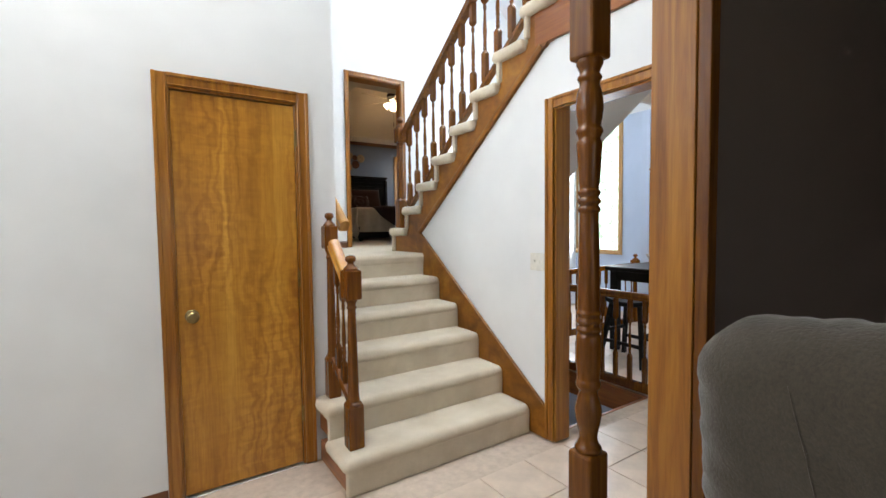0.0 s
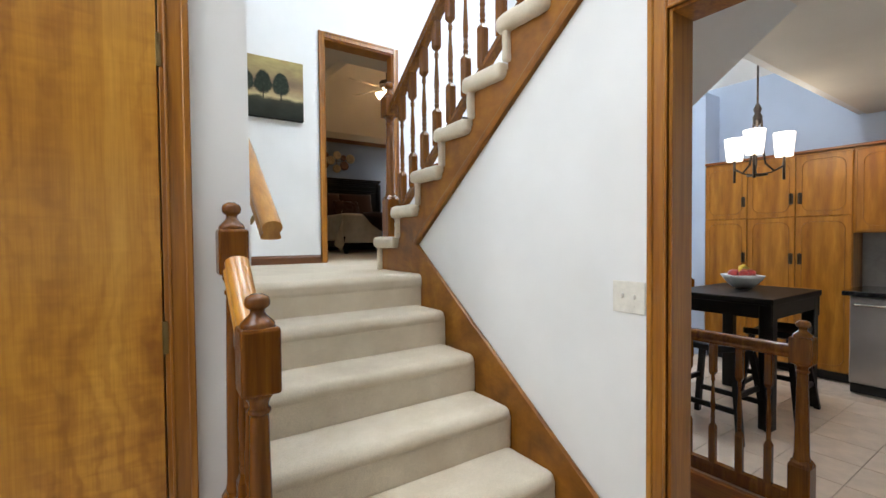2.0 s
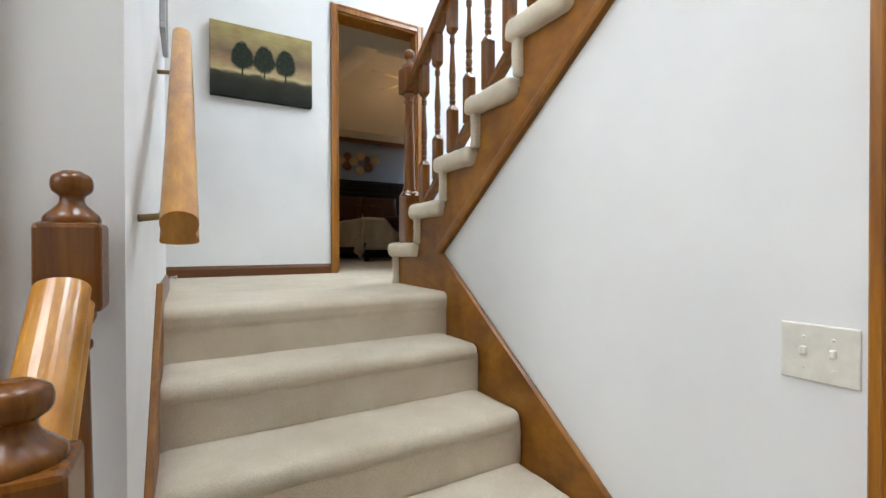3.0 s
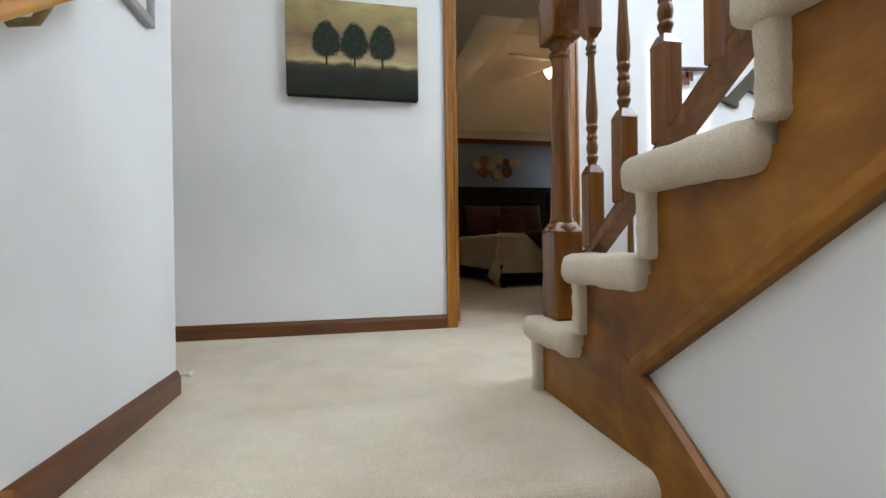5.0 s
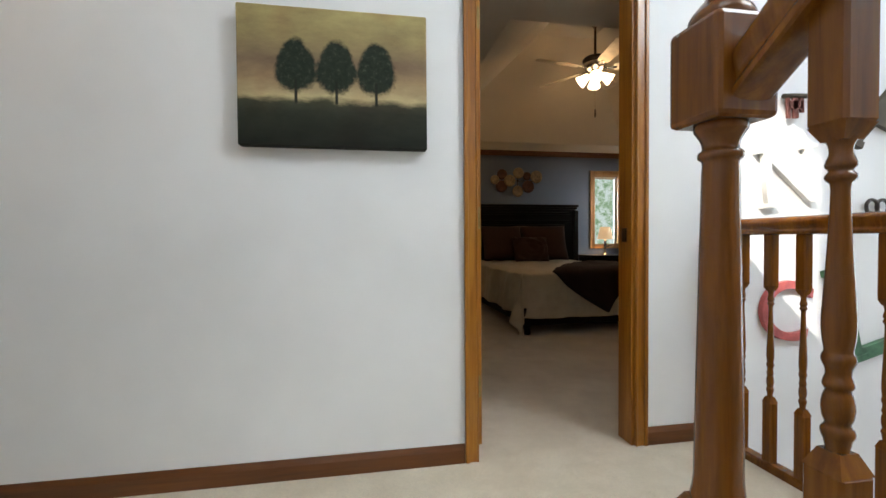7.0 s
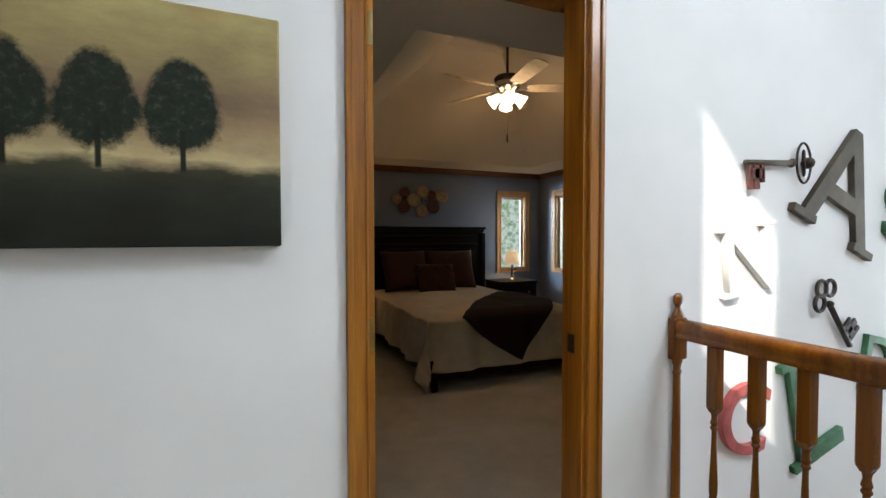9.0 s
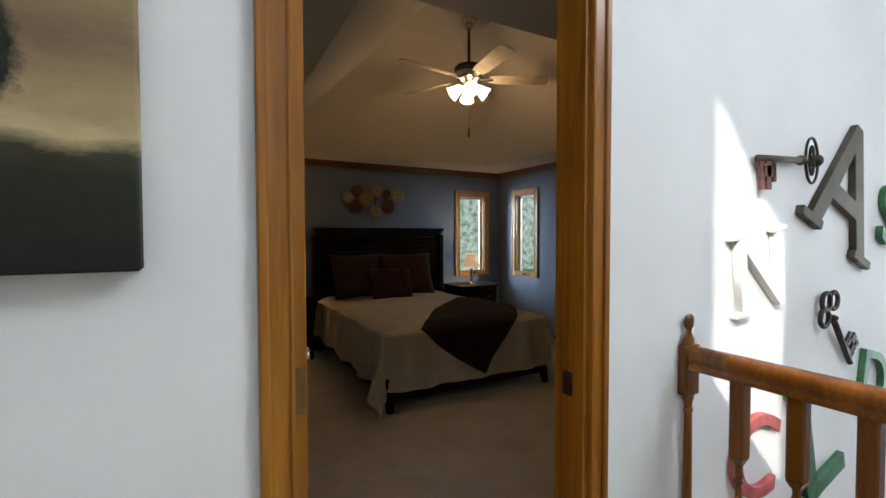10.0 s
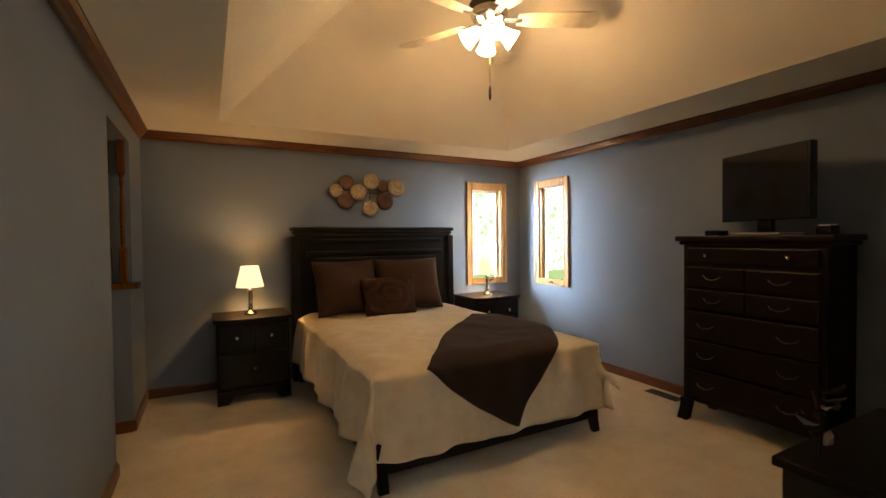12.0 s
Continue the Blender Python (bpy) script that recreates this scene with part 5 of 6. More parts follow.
def letter(ch, x, z, height, turn, mat, label):
    cu = bpy.data.curves.new("letter", "FONT")
    cu.body, cu.size, cu.extrude, cu.bevel_depth, cu.align_x, cu.align_y = ch, 1.0, 0.010, 0.002, "CENTER", "CENTER"
    tmp = new("letter", cu)
    bpy.context.view_layer.update()
    me = bpy.data.meshes.new_from_object(tmp)
    bpy.data.objects.remove(tmp)
    bpy.data.curves.remove(cu)
    hs = [v.co.y for v in me.vertices]
    k = height / (max(hs) - min(hs))
    me.transform(Matrix.Diagonal((k * 1.08, k, 1, 1)) @ Matrix.Translation((0, -(max(hs) + min(hs)) / 2, 0)))
    xs = [v.co.x for v in me.vertices]
    x0, x1, h = min(xs), max(xs), height / 2
    feet = {"A": [(x0 + 0.06 * height, -h), (x1 - 0.06 * height, -h)], "N": [(x0 + 0.05 * height, -h), (x0 + 0.03 * height, h), (x1 - 0.05 * height, h)], "L": [(x0 + 0.06 * height, h), (x0 + 0.06 * height, -h)]}
    bm = bmesh.new()
    bm.from_mesh(me)
    for fx, fy in feet.get(ch, []):     # slab serifs, a hair thicker than the strokes
        fy -= math.copysign(0.035 * height, fy)
        box(fx - 0.16 * height, fx + 0.16 * height, fy - 0.035 * height, fy + 0.035 * height, -0.0135, 0.0135, 0.002, 1, bm=bm)
    bm.to_mesh(me)
    bm.free()
    me.materials.clear()
    me.materials.append(mat)
    ob = new("wall_letter", me)
    ob.matrix_world = pose(x, YP - 0.014, z, 90, 0, 0) @ pose(0, 0, 0, 0, 0, turn)
    return tagged(ob, label, "letter", "letters on the wall")


letter("N", 4.592, 2.288, 0.262, 7, G_WHITE, "white tin letter N in the sunlight")
letter("A", 5.215, 2.594, 0.489, -21, G_RUST, "large rusty olive tin letter A")
letter("S", 5.630, 2.487, 0.262, -8, G_GREEN, "green tin letter S")
letter("C", 4.580, 1.680, 0.275, -10, G_RED, "red tin letter C")
letter("L", 5.010, 1.665, 0.47, 14, G_GREEN, "large green tin letter L")
letter("D", 5.510, 1.778, 0.255, -12, G_GREEN, "green tin letter D")


def wall_key(x, z, length, turn, mat, label):
    k = thing("wall_key", label, "ornament", "keys on the wall", at=pose(x, YP - 0.02, z, 90) @ pose(0, 0, 0, 0, 0, turn))
    part("shaft", tube([(0, 0, 0), (length * 0.72, 0, 0)], 0.011, 10), mat, k)
    part("bit", boxes((0.012, 0.032, -0.10, 0, -0.005, 0.005), (0.045, 0.075, -0.10, 0, -0.005, 0.005), (0.085, 0.105, -0.075, 0, -0.005, 0.005), (0.02, 0.1, -0.06, -0.02, -0.005, 0.005), bevel=0.002), G_BIT if mat is not G_IRON else mat, k)
    if mat is G_IRON:
        for j in range(3):
            a = radians(-70 + 70 * j)
            cx, cy = length * 0.82 + 0.045 * math.cos(a) * (1 if j == 1 else 0.4), 0.05 * math.sin(a)
            part("bow", tube([(cx + 0.034 * math.cos(t * math.pi / 8), cy + 0.034 * math.sin(t * math.pi / 8), 0) for t in range(16)], 0.008, 8, True), G_IRON, k)
    else:
        for a, b, tip in ((0.046, 0.080, 0.0), (0.024, 0.050, 35.0)):     # two tall rings, one swung out
            ring = tube([(a * math.cos(t * math.pi / 10), b * math.sin(t * math.pi / 10), 0) for t in range(20)], 0.0045, 8, True)
            part("bow", ring, G_IRON, k).matrix_basis = pose(length * 0.88, 0, 0.004, 0, tip, 0)
        part("knob", lathe([(0.008, -0.02), (0.022, -0.008), (0.024, 0.004), (0.012, 0.016), (0.005, 0.026)], 14, m=pose(length * 0.95, 0, 0.004, 0, 90)), G_IRON, k)
    part("collar", lathe([(0.013, -0.008), (0.018, 0.0), (0.013, 0.008)], 12, m=pose(length * 0.70, 0, 0, 0, 90)), mat, k)
    return k


wall_key(4.556, 2.645, 0.395, 3, G_RUST, "large old-fashioned metal key hung level")
wall_key(5.272, 1.890, 0.36, 130, G_IRON, "dark iron key hung at a slant")


# ---- bedroom ----
BC, HW, YF, YB, ZT = 4.905, 0.775, 8.43, 10.48, L + 0.60
bed = thing("bed", "black wooden bed with a tall panelled headboard", "bed")
hb = part("headboard", box(4.13, 5.69, 10.47, 10.545, L, L + 1.30, 0.008), M_BLACK, bed)
part("headboard_cap", boxes((4.085, 5.735, 10.44, 10.56, L + 1.345, L + 1.38), (4.105, 5.715, 10.455, 10.552, L + 1.315, L + 1.345), (4.12, 5.70, 10.462, 10.548, L + 1.29, L + 1.315), bevel=0.008), M_BLACK, hb)
part("headboard_panel", boxes((4.30, 5.52, 10.455, 10.475, L + 0.55, L + 1.10), bevel=0.012), M_BLACK, hb)
part("headboard_rail", boxes((4.22, 5.60, 10.445, 10.475, L + 1.12, L + 1.16), (4.22, 5.60, 10.445, 10.475, L + 1.24, L + 1.27), bevel=0.008), M_BLACK, hb)
for x in (4.085, 5.665):
    part("headboard_post", box(x, x + 0.07, 10.45, 10.55, L, L + 1.30, 0.01), M_BLACK, hb)
for x in (4.15, 5.63):
    part("side_rail", box(x, x + 0.035, 8.46, 10.46, L + 0.09, L + 0.27, 0.006, 1), M_BLACK, bed)
part("foot_rail", box(4.15, 5.665, 8.425, 8.465, L + 0.085, L + 0.25, 0.006, 1), M_BLACK, bed)
for x in (4.180, 5.635):      # short sabre legs
    part("leg", prism([(8.405, L), (8.435, L), (8.475, L + 0.09), (8.475, L + 0.13), (8.42, L + 0.13), (8.418, L + 0.07)], "x", x - 0.028, x + 0.028, 0.005), M_BLACK, bed)
for x in (4.13, 5.63):
    part("leg", box(x, x + 0.06, 10.40, 10.47, L, L + 0.2, 0.004, 1), M_BLACK, bed)
part("mattress", box(4.19, 5.63, 8.48, 10.44, L + 0.30, L + 0.585, 0.06, 4), M_SPREAD, bed, smooth=True)


def drape(x, y, lift=0.0, hw=HW, yf=YF, rnd=0.05, flare=0.11):
    """Where a flat sheet's point (x, y) comes to rest over the mattress."""
    dx = x - BC
    ex, ey = max(0.0, abs(dx) - hw), max(0.0, yf - y)
    sx = 1 if dx > 0 else -1
    e = math.hypot(ex, ey) if sx < 0 else (ex ** 4 + ey ** 4) ** 0.25
    px, py = (BC + sx * hw if ex else x), (yf if ey else y)
    a = math.atan2(ey, ex)
    out = flare * e + lift * min(1.0, e / 0.05)
    if ex and ey and sx < 0:
        out += 0.12 * e * math.sin(2 * a) ** 2
    swing = min(1.0, e / 0.15)
    fold = 1.0 + 1.2 * max(0.0, 1 - (y - yf) / 0.5) if ex else 1.0 + 1.2 * max(0.0, 1 - (x - BC + hw) / 0.6)
    px += sx * (out * math.cos(a) + fold * (0.020 * math.sin(y * 11 + sx) + 0.010 * math.sin(y * 23 + 1.3)) * swing * math.cos(a) ** 2) if ex else 0.0
    py -= (out * math.sin(a) + fold * (0.014 * math.sin(x * 13 + 1) + 0.008 * math.sin(x * 27)) * swing * math.sin(a) ** 2) if ey else 0.0
    z = ZT + lift - max(0.0, e - 0.02) * 0.97
    wr = 0.009 * noise.noise(Vector((x * 3.1, y * 3.1, 0.5))) + 0.004 * noise.noise(Vector((x * 11, y * 9, 2.5)))
    edge = max(0.0, min(hw - abs(dx), y - yf))
    round_off = 0.035 * max(0.0, 1 - edge / 0.14) ** 2
    z += wr * min(1.0, edge / 0.1) - round_off
    return Vector((px, py, max(z, L + 0.03)))


def sheet(fn, nu, nv, thick):
    bm = bmesh.new()
    vs = [[bm.verts.new(fn(i / nu, j / nv)) for j in range(nv + 1)] for i in range(nu + 1)]
    for i in range(nu):
        for j in range(nv):
            bm.faces.new((vs[i][j], vs[i + 1][j], vs[i + 1][j + 1], vs[i][j + 1]))
    bmesh.ops.recalc_face_normals(bm, faces=bm.faces[:])
    bmesh.ops.solidify(bm, geom=bm.faces[:], thickness=thick)
    return bm


spread = part("bedspread", sheet(lambda u, v: drape(BC - 1.18 + 2.27 * u, 7.99 + 2.43 * v), 90, 90, 0.006), M_SPREAD, smooth=True)
tagged(spread, "cream bedspread draped over the bed with hanging corners", "bedspread")
QA, QB, QC, QD = Vector((5.40, 9.54)), Vector((4.43, 8.42)), Vector((4.97, 8.00)), Vector((5.74, 9.10))


def throw_at(u, v):
    p = QA.lerp(QB, u).lerp(QD.lerp(QC, u), v)
    out = (p - (QA + QB + QC + QD) / 4)
    p = p + out.normalized() * 0.06 * (math.sin(math.pi * u) * (2 * v - 1) ** 2 + 0.7 * math.sin(math.pi * v) * (2 * u - 1) ** 2) if out.length > 1e-6 else p
    q = drape(p.x, p.y, 0.016)
    q.z += 0.012 * noise.noise(Vector((p.x * 5, p.y * 5, 7))) + 0.012
    return q


tagged(part("throw_blanket", sheet(throw_at, 40, 40, 0.012), M_THROW, smooth=True), "dark brown fleece throw across the foot of the bed", "blanket")


def cushion(w, h, d, puffy=0.55):
    bm = bmesh.new()
    n = 18
    for side in (1, -1):
        vs = []
        for i in range(n + 1):
            row = []
            for j in range(n + 1):
                u, v = 2 * i / n - 1, 2 * j / n - 1
                prof = max(0.0, (1 - u ** 4) * (1 - v ** 4)) ** puffy
                pin = 1 - 0.06 * (1 - u * u) * (v * v) ** 2 if abs(v) > abs(u) else 1 - 0.06 * (1 - v * v) * (u * u) ** 2
                row.append(bm.verts.new((u * w / 2 * pin, side * (d / 2 * prof + 0.002), v * h / 2 * pin)))
            vs.append(row)
        for i in range(n):
            for j in range(n):
                bm.faces.new((vs[i][j], vs[i + 1][j], vs[i + 1][j + 1], vs[i][j + 1]))
    bmesh.ops.remove_doubles(bm, verts=bm.verts[:], dist=0.005)
    return bm


for x, y, z, w, tilt, yaw, lab in ((4.53, 10.25, L + 0.84, 0.60, -22, 6, "square dark brown cushion leaning on the headboard"), (5.12, 10.25, L + 0.84, 0.64, -22, -6, "square dark brown cushion leaning on the headboard")):
    c = part("cushion", cushion(w, 0.51, 0.19), M_PILLOW, smooth=True)
    c.matrix_world = pose(x, y, z, tilt, 0, yaw)
    tagged(c, lab, "cushion", "cushions on the bed")
ruffle = cushion(0.50, 0.36, 0.15)
for v in ruffle.verts:
    rr = math.hypot(v.co.x * 0.75, v.co.z)
    v.co.y += 0.016 * math.sin(rr * 95 + 2.0 * noise.noise(v.co * 14)) + 0.014 * noise.noise(v.co * 28)
    v.co.x += 0.012 * noise.noise(v.co * 22 + Vector((5, 0, 0)))
    v.co.z += 0.012 * noise.noise(v.co * 22 + Vector((0, 0, 9)))
c = part("cushion", ruffle, M_PILLOW, smooth=True)
c.matrix_world = pose(4.86, 10.08, L + 0.75, -20, 0, 2)
tagged(c, "smaller brown ruffled cushion in front", "cushion", "cushions on the bed")


def nightstand(x0, x1, y0, y1, label):
    n = thing("nightstand", label, "nightstand", "nightstands")
    h = 0.66
    part("body", box(x0 + 0.02, x1 - 0.02, y0 + 0.03, y1, L + 0.09, L + h - 0.03, 0.004, 1), M_BLACK, n)
    part("top", prism([(x0, y1), (x0, y0 + 0.02), (x0 + 0.08, y0 - 0.005), ((x0 + x1) / 2, y0 - 0.015), (x1 - 0.08, y0 - 0.005), (x1, y0 + 0.02), (x1, y1)], "z", L + h - 0.03, L + h, 0.006), M_BLACK, n)
    mid = (x0 + x1) / 2
    for a, b, lo, hi, knobs in ((x0 + 0.04, mid - 0.004, 0.40, 0.61, 1), (mid + 0.004, x1 - 0.04, 0.40, 0.61, 1), (x0 + 0.04, x1 - 0.04, 0.13, 0.385, 1)):
        d = part("drawer", box(a, b, y0 + 0.010, y0 + 0.032, L + lo, L + hi, 0.006), M_BLACK, n)
        part("knob", lathe([(0.006, 0), (0.006, 0.012), (0.014, 0.018), (0.014, 0.024), (0.006, 0.028)], 12, m=pose((a + b) / 2, y0 + 0.012, L + (lo + hi) / 2 + 0.01, 90)), M_CHROME, d, "small nickel knob")
    part("foot_apron", prism([(x0 + 0.02, L), (x0 + 0.10, L), (x0 + 0.14, L + 0.045), (mid, L + 0.06), (x1 - 0.14, L + 0.045), (x1 - 0.10, L), (x1 - 0.02, L), (x1 - 0.02, L + 0.1), (x0 + 0.02, L + 0.1)], "y", y0 + 0.02, y0 + 0.045), M_BLACK, n)
    part("side_foot", boxes((x0 + 0.02, x0 + 0.045, y0 + 0.045, y1, L, L + 0.09), (x1 - 0.045, x1 - 0.02, y0 + 0.045, y1, L, L + 0.09)), M_BLACK, n)
    return n


nightstand(3.455, 4.03, 10.10, 10.56, "black nightstand with nickel knobs beside the bed")
nightstand(5.78, 6.36, 10.10, 10.56, "black nightstand with nickel knobs under the window")


def table_lamp(x, y, label):
    t = thing("table_lamp", label, "table lamp", "bedside lamps", at=(x, y, L + 0.66))
    part("base", lathe([(0.052, 0), (0.052, 0.008), (0.038, 0.018), (0.018, 0.030), (0.014, 0.045), (0.022, 0.055), (0.015, 0.066), (0.017, 0.10), (0.020, 0.15), (0.016, 0.185), (0.022, 0.195), (0.012, 0.21), (0.012, 0.235)], 20), M_CHROME, t, "turned nickel base")
    sh = bmesh.new()
    seg, ring = 28, []
    for r, z in ((0.108, 0.225), (0.068, 0.395), (0.065, 0.394), (0.105, 0.226)):
        ring.append([sh.verts.new((r * math.cos(2 * math.pi * i / seg), r * math.sin(2 * math.pi * i / seg), z)) for i in range(seg)])
    for a in range(4):
        lo, hi = ring[a], ring[(a + 1) % 4]
        for i in range(seg):
            sh.faces.new((lo[i], lo[(i + 1) % seg], hi[(i + 1) % seg], hi[i]))
    part("shade", sh, M_SHADE, t, "lit cream fabric shade", smooth=True)
    part("finial", lathe([(0.003, 0.37), (0.006, 0.40), (0.003, 0.412)], 10), M_BRASS, t)
    lamp("POINT", pose(x, y, L + 0.66 + 0.33), 8.0, WARM, 0.03)
    return t


table_lamp(3.735, 10.33, "lit table lamp with cream shade on the nightstand")
table_lamp(6.08, 10.33, "lit table lamp with cream shade by the window")

# wall discs above the bed
art = thing("wall_art", "cluster of round bronze and cream metal discs above the bed", "wall art")
DC = (plain("brown hammered metal", (0.075, 0.032, 0.018), 0.4, 0.5, 0.5, 60), plain("cream capiz disc", (0.27, 0.20, 0.12), 0.4, 0.3, 0.5, 45))
for px, pz, r, c in ((4.63, 2.93, 0.075, 0), (4.52, 2.85, 0.065, 1), (4.62, 2.76, 0.085, 0), (4.74, 2.84, 0.085, 1), (4.87, 2.95, 0.08, 1), (4.86, 2.69, 0.08, 1), (5.0, 2.91, 0.06, 0), (5.02, 2.76, 0.09, 0), (5.14, 2.90, 0.09, 1)):
    bm = lathe([(r, 0.0), (r, 0.006), (r * 0.92, 0.012), (r * 0.5, 0.004), (r * 0.12, 0.002)], 24, m=pose(px, BY1 - 0.02 - (0.012 if c else 0.0), pz, 90))
    part("disc", bm, DC[c], art)
part("rods", boxes((4.5, 5.16, BY1 - 0.012, BY1 - 0.004, 2.835, 2.845), (4.62, 4.63, BY1 - 0.012, BY1 - 0.004, 2.7, 2.96), (4.86, 4.87, BY1 - 0.012, BY1 - 0.004, 2.66, 2.99), (5.01, 5.02, BY1 - 0.012, BY1 - 0.004, 2.7, 2.96)), M_BRONZE, art)

# ceiling fan
FX, FY, FZ = 4.96, 8.60, 3.69
fan = thing("ceiling_fan", "five-blade ceiling fan with four lit glass shades", "ceiling fan", at=(FX, FY, FZ))
part("downrod", tube([(0, 0, 0.05), (0, 0, 0.48)], 0.012, 10), M_BRONZE, fan)
part("motor", lathe([(0.03, 0.09), (0.09, 0.075), (0.11, 0.05), (0.11, 0.015), (0.095, -0.005), (0.075, -0.02), (0.06, -0.03)], 28), M_CHROME, fan, "nickel motor housing")
part("motor_cap", lathe([(0.098, 0.062), (0.118, 0.066), (0.122, 0.085), (0.108, 0.105), (0.05, 0.118)], 28), M_BRONZE, fan, "dark bronze motor cap")
part("canopy", lathe([(0.02, 0.40), (0.06, 0.46), (0.065, 0.495)], 20), M_CHROME, fan)
BLADE = plain("pale maple blade", (0.66, 0.60, 0.48), 0.45, 0, 0.2, 8)
bl = part("blade", prism([(0.17, -0.045), (0.24, -0.062), (0.63, -0.070), (0.66, -0.050), (0.667, 0.0), (0.66, 0.050), (0.63, 0.070), (0.24, 0.062), (0.17, 0.045)], "z", -0.003, 0.003), BLADE, fan)
ir = part("blade_iron", boxes((0.08, 0.20, -0.018, 0.018, -0.008, -0.003)), M_CHROME, fan)
for k in range(5):
    m = pose(0, 0, 0.0, 0, 0, 46 + 72 * k) @ pose(0, 0, 0, -13, 0, 0)
    for src in (bl, ir):
        o = src if k == 0 else again(src, Matrix.Identity(4), fan)
        o.matrix_basis = m
part("light_hub", lathe([(0.05, -0.03), (0.06, -0.055), (0.05, -0.085), (0.025, -0.105), (0.012, -0.12)], 20), M_CHROME, fan)
for k in range(4):
    m = pose(0, 0, -0.06, 0, 0, 65 + 90 * k) @ pose(0.062, 0, -0.005, 0, 126, 0)
    bm = bmesh.new()
    seg, ring = 18, []
    for r, z in ((0.024, 0.0), (0.036, 0.02), (0.046, 0.06), (0.062, 0.105), (0.059, 0.105), (0.043, 0.06), (0.033, 0.022), (0.022, 0.004)):
        ring.append([bm.verts.new((r * math.cos(2 * math.pi * i / seg), r * math.sin(2 * math.pi * i / seg), z)) for i in range(seg)])
    for a in range(len(ring)):
        lo, hi = ring[a], ring[(a + 1) % len(ring)]
        for i in range(seg):
            bm.faces.new((lo[i], lo[(i + 1) % seg], hi[(i + 1) % seg], hi[i]))
    part("shade", bm, M_GLOW, fan, "lit frosted glass shade", smooth=True).matrix_basis = m
    c, s_ = math.cos(radians(65 + 90 * k)), math.sin(radians(65 + 90 * k))
    lamp("POINT", pose(FX + 0.17 * c, FY + 0.17 * s_, FZ - 0.17), 2.25, WARM, 0.045)
part("pull_chain", tube([(0.0, 0.0, -0.12), (0.0, 0.0, -0.40)], 0.0022, 6), M_BRASS, fan)
part("pull_fob", lathe([(0.004, -0.48), (0.009, -0.46), (0.008, -0.41), (0.003, -0.395)], 10), M_BRONZE, fan)

# chest of drawers and television
dr = thing("chest_of_drawers", "tall dark mahogany chest of drawers with swag handles", "chest of drawers")
DX, DY0, DY1, DH = 6.33, 7.45, 8.32, 1.26
part("body", box(DX + 0.02, BX1 - 0.02, DY0 + 0.03, DY1 - 0.03, L + 0.13, L + DH - 0.035, 0.006, 1), M_MAHOG, dr)
part("top", boxes((DX - 0.02, BX1 - 0.005, DY0 - 0.01, DY1 + 0.01, L + DH - 0.035, L + DH), (DX, BX1 - 0.005, DY0 + 0.01, DY1 - 0.01, L + DH - 0.06, L + DH - 0.035), bevel=0.008), M_MAHOG, dr)
mid = (DY0 + DY1) / 2
rows = [(DY0 + 0.06, mid - 0.005, 0.92, 1.05), (mid + 0.005, DY1 - 0.06, 0.92, 1.05), (DY0 + 0.06, mid - 0.005, 0.77, 0.90), (mid + 0.005, DY1 - 0.06, 0.77, 0.90), (DY0 + 0.06, DY1 - 0.06, 0.57, 0.75), (DY0 + 0.06, DY1 - 0.06, 0.37, 0.55), (DY0 + 0.06, DY1 - 0.06, 0.17, 0.35), (DY0 + 0.06, DY1 - 0.06, 1.08, 1.18)]
for n_, (a, b, lo, hi) in enumerate(rows):
    d = part("drawer", box(DX, DX + 0.03, a, b, L + lo, L + hi, 0.008), M_MAHOG, dr)
    spots = ((a + b) / 2,) if b - a < 0.5 else (a + 0.14, b - 0.14)
    for y in spots:
        z = L + (lo + hi) / 2
        if n_ == 7:
            part("knob", lathe([(0.005, 0), (0.012, 0.014), (0.01, 0.02)], 10, m=pose(DX, y, z, 0, -90)), M_CHROME, d, "small metal knob")
        else:
            part("handle", tube([(DX - 0.012, y - 0.055, z + 0.012), (DX - 0.022, y - 0.035, z - 0.006), (DX - 0.025, y, z - 0.014), (DX - 0.022, y + 0.035, z - 0.006), (DX - 0.012, y + 0.055, z + 0.012)], 0.0035, 8), M_PEWTER, d, "swag metal handle")
for y in (DY0 + 0.05, DY1 - 0.05):
    part("leg", prism([(DX - 0.035, L), (DX + 0.02, L), (DX + 0.06, L + 0.10), (DX + 0.07, L + 0.14), (DX + 0.005, L + 0.14), (DX + 0.0, L + 0.08)], "y", y - 0.035, y + 0.035, 0.006), M_MAHOG, dr)
    part("leg", box(BX1 - 0.08, BX1 - 0.02, y - 0.03, y + 0.03, L, L + 0.14, 0.004, 1), M_MAHOG, dr)
tv = thing("television", "flat black television on its stand on the chest", "television", at=pose(6.50, 7.86, L + DH, 0, 0, -106))
part("bezel", box(-0.30, 0.30, -0.02, 0.03, 0.09, 0.53, 0.008), M_SCREEN, tv)
part("screen", box(-0.28, 0.28, -0.022, -0.018, 0.115, 0.51), M_SCREEN, tv)
part("neck", box(-0.05, 0.05, 0.0, 0.03, 0.015, 0.10, 0.006), M_SCREEN, tv)
part("foot", box(-0.17, 0.17, -0.08, 0.10, 0.0, 0.016, 0.006), M_STEEL, tv, "silver stand foot")
cb = thing("media_box", "small dark media box beside the television", "media box", at=(6.50, 8.15, L + DH))
part("case", box(-0.06, 0.06, -0.045, 0.045, 0, 0.035, 0.004), M_SCREEN, cb)
rm = thing("remote_dock", "small grey device at the end of the chest top", "device", at=(6.45, 7.52, L + DH))
part("case", box(-0.05, 0.05, -0.035, 0.035, 0, 0.05, 0.006), M_SCREEN, rm)
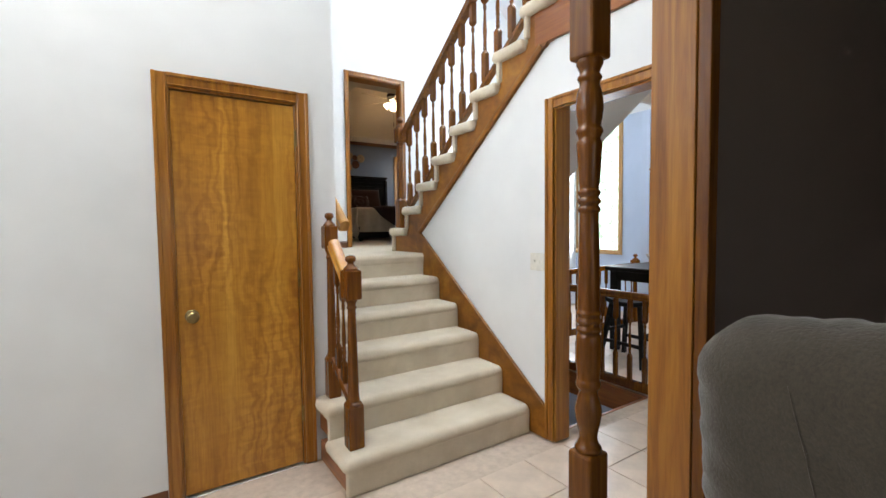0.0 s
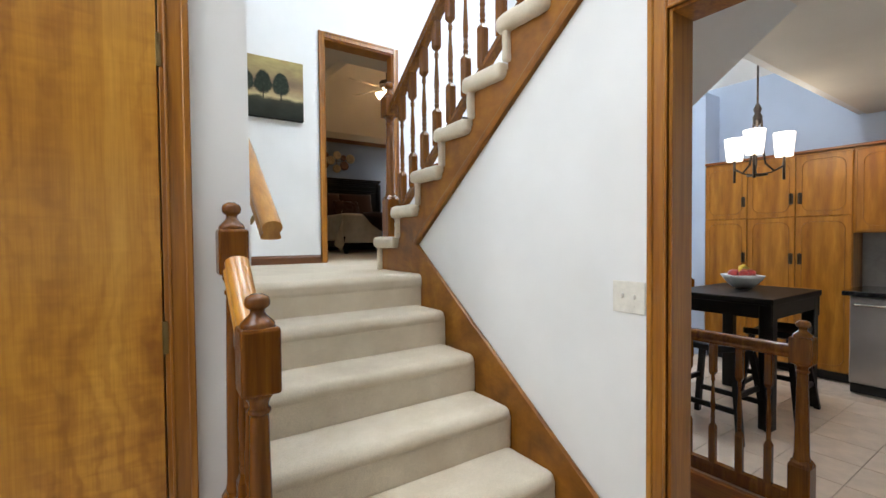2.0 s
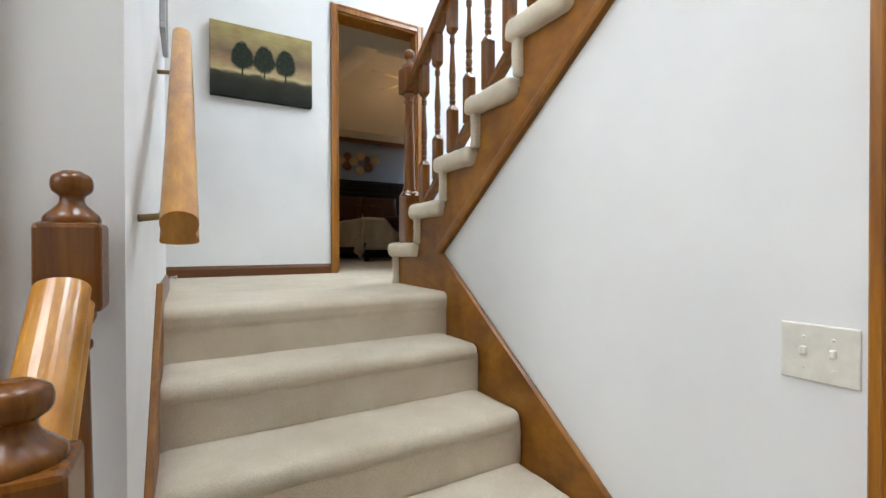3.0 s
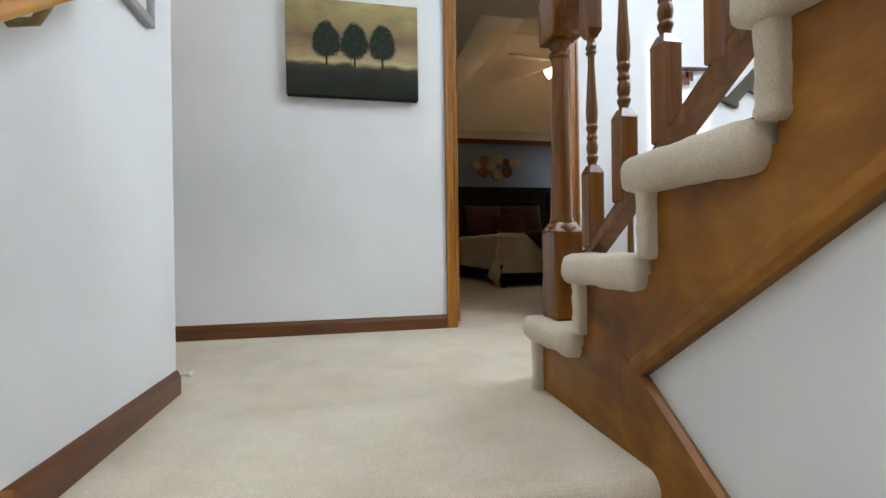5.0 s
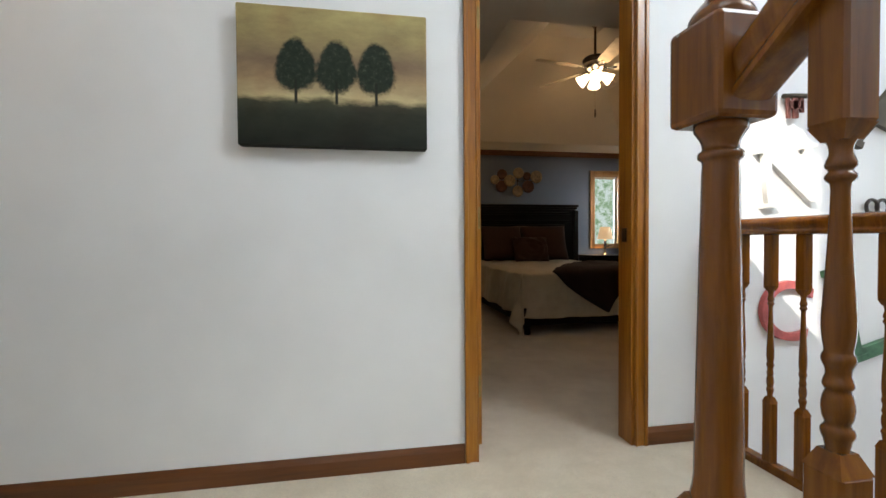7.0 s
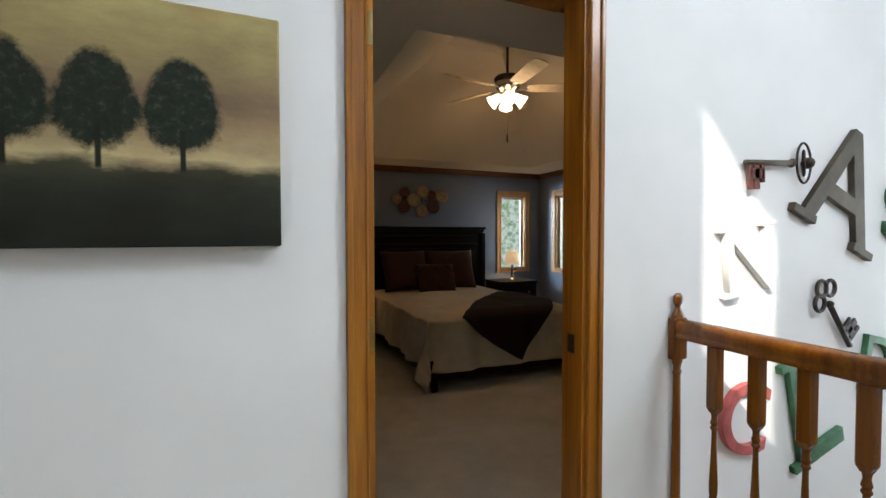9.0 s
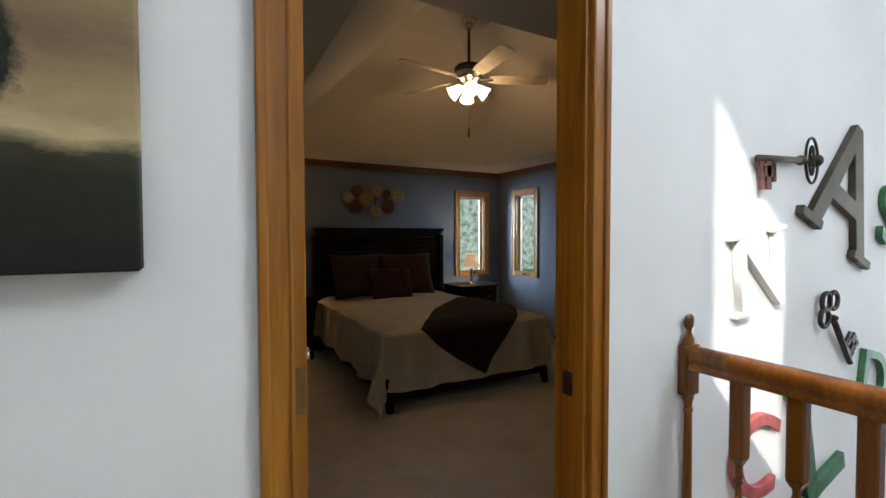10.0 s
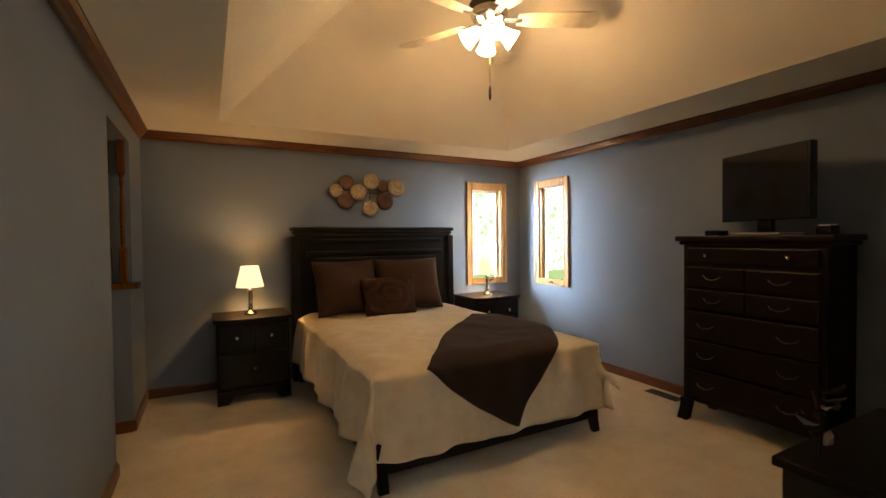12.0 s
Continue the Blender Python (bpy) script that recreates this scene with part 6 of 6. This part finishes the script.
part("top_plate", box(-0.04, 0.04, -0.028, 0.028, 0.05, 0.056, 0.002), M_STEEL, rm)

low = thing("low_cabinet", "low black cabinet inside the bedroom door", "cabinet")
part("body", box(4.96, 5.70, 6.43, 7.06, L + 0.05, L + 0.56, 0.006, 1), M_BLACK, low)
part("top", box(4.94, 5.72, 6.465, 7.08, L + 0.56, L + 0.59, 0.006), M_BLACK, low)
for x in (4.99, 5.64):
    for y in (6.52, 7.02):
        part("foot", box(x, x + 0.05, y - 0.025, y + 0.025, L, L + 0.05), M_BLACK, low)
orn = thing("ornament", "small dark leafy metal ornament on the low cabinet", "ornament", at=(5.05, 7.0, L + 0.59))
part("stem", tube([(0, 0, 0), (0.005, 0, 0.10), (-0.02, 0.01, 0.2)], 0.005, 8), M_BRONZE, orn)
for k in range(9):
    a = radians(40 * k)
    lf = bmesh.new()
    ring = [lf.verts.new((0.035 * math.cos(i * math.pi / 4) + 0.04, 0.016 * math.sin(i * math.pi / 4), 0.01 * math.cos(i * math.pi / 2))) for i in range(8)]
    lf.faces.new(ring)
    bmesh.ops.solidify(lf, geom=lf.faces[:], thickness=0.002)
    part("leaf", lf, M_STEEL if k % 3 == 0 else M_BRONZE, orn).matrix_basis = pose(0, 0, 0.03 + 0.02 * k, 0, -25, 40 * k)

# alcove: sill, spindles, and floor vent
tagged(part("alcove_sill", boxes((2.0, BX0 + 0.05, 9.90, 10.028, 2.07, 2.11), bevel=0.006), M_POST), "dark stained sill of the alcove half wall", "sill", kind="structure")
sp = thing("spindle_screen", "row of dark turned spindles above the half wall", "spindle screen")
sb = part("spindle", baluster_mesh(0.95, 0.22, 0.22, 0.021, 14), M_POST, sp)
for k in range(6):
    o = sb if k == 0 else again(sb, Matrix.Identity(4), sp)
    o.matrix_world = Matrix.Translation((2.935 - 0.085 * k, 9.98, 2.11))
part("head_rail", box(2.0, BX0 - 0.121, 9.94, 10.02, 3.06, 3.30, 0.004, 1), M_POST, sp)
vent = thing("floor_vent", "brown metal floor register by the baseboard", "vent", at=(6.60, 8.62, L))
part("plate", box(-0.05, 0.05, -0.14, 0.14, 0, 0.006, 0.002, 1), M_BRONZE, vent)
for k in range(8):
    part("slat", box(-0.035, 0.035, -0.115 + 0.03 * k, -0.103 + 0.03 * k, 0.006, 0.010), M_DARK, vent)

# ---- floor tiles of the foyer and kitchen ----
TW = 0.325
tile = part("tile", box(-TW / 2 + 0.003, TW / 2 - 0.003, -TW / 2 + 0.003, TW / 2 - 0.003, -0.008, 0.0, 0.0015, 1), M_TILE, bpy.data.objects["floor_lower"])
first = True
for i in range(-3, 20):
    for j in range(0, 14):
        x, y = 0.1 + i * TW, 2.07 + TW / 2 + (j - 0) * TW
        inside = y < 3.15 or (x > 4.5) or (x < 1.85 and y < YC)
        if not inside or x > 7.1 or y > 6.2 or (y > 3.5 and x < 4.4):
            continue
        o = tile if first else again(tile, Matrix.Identity(4), tile.parent)
        first = False
        o.matrix_world = Matrix.Translation((x, y, 0))
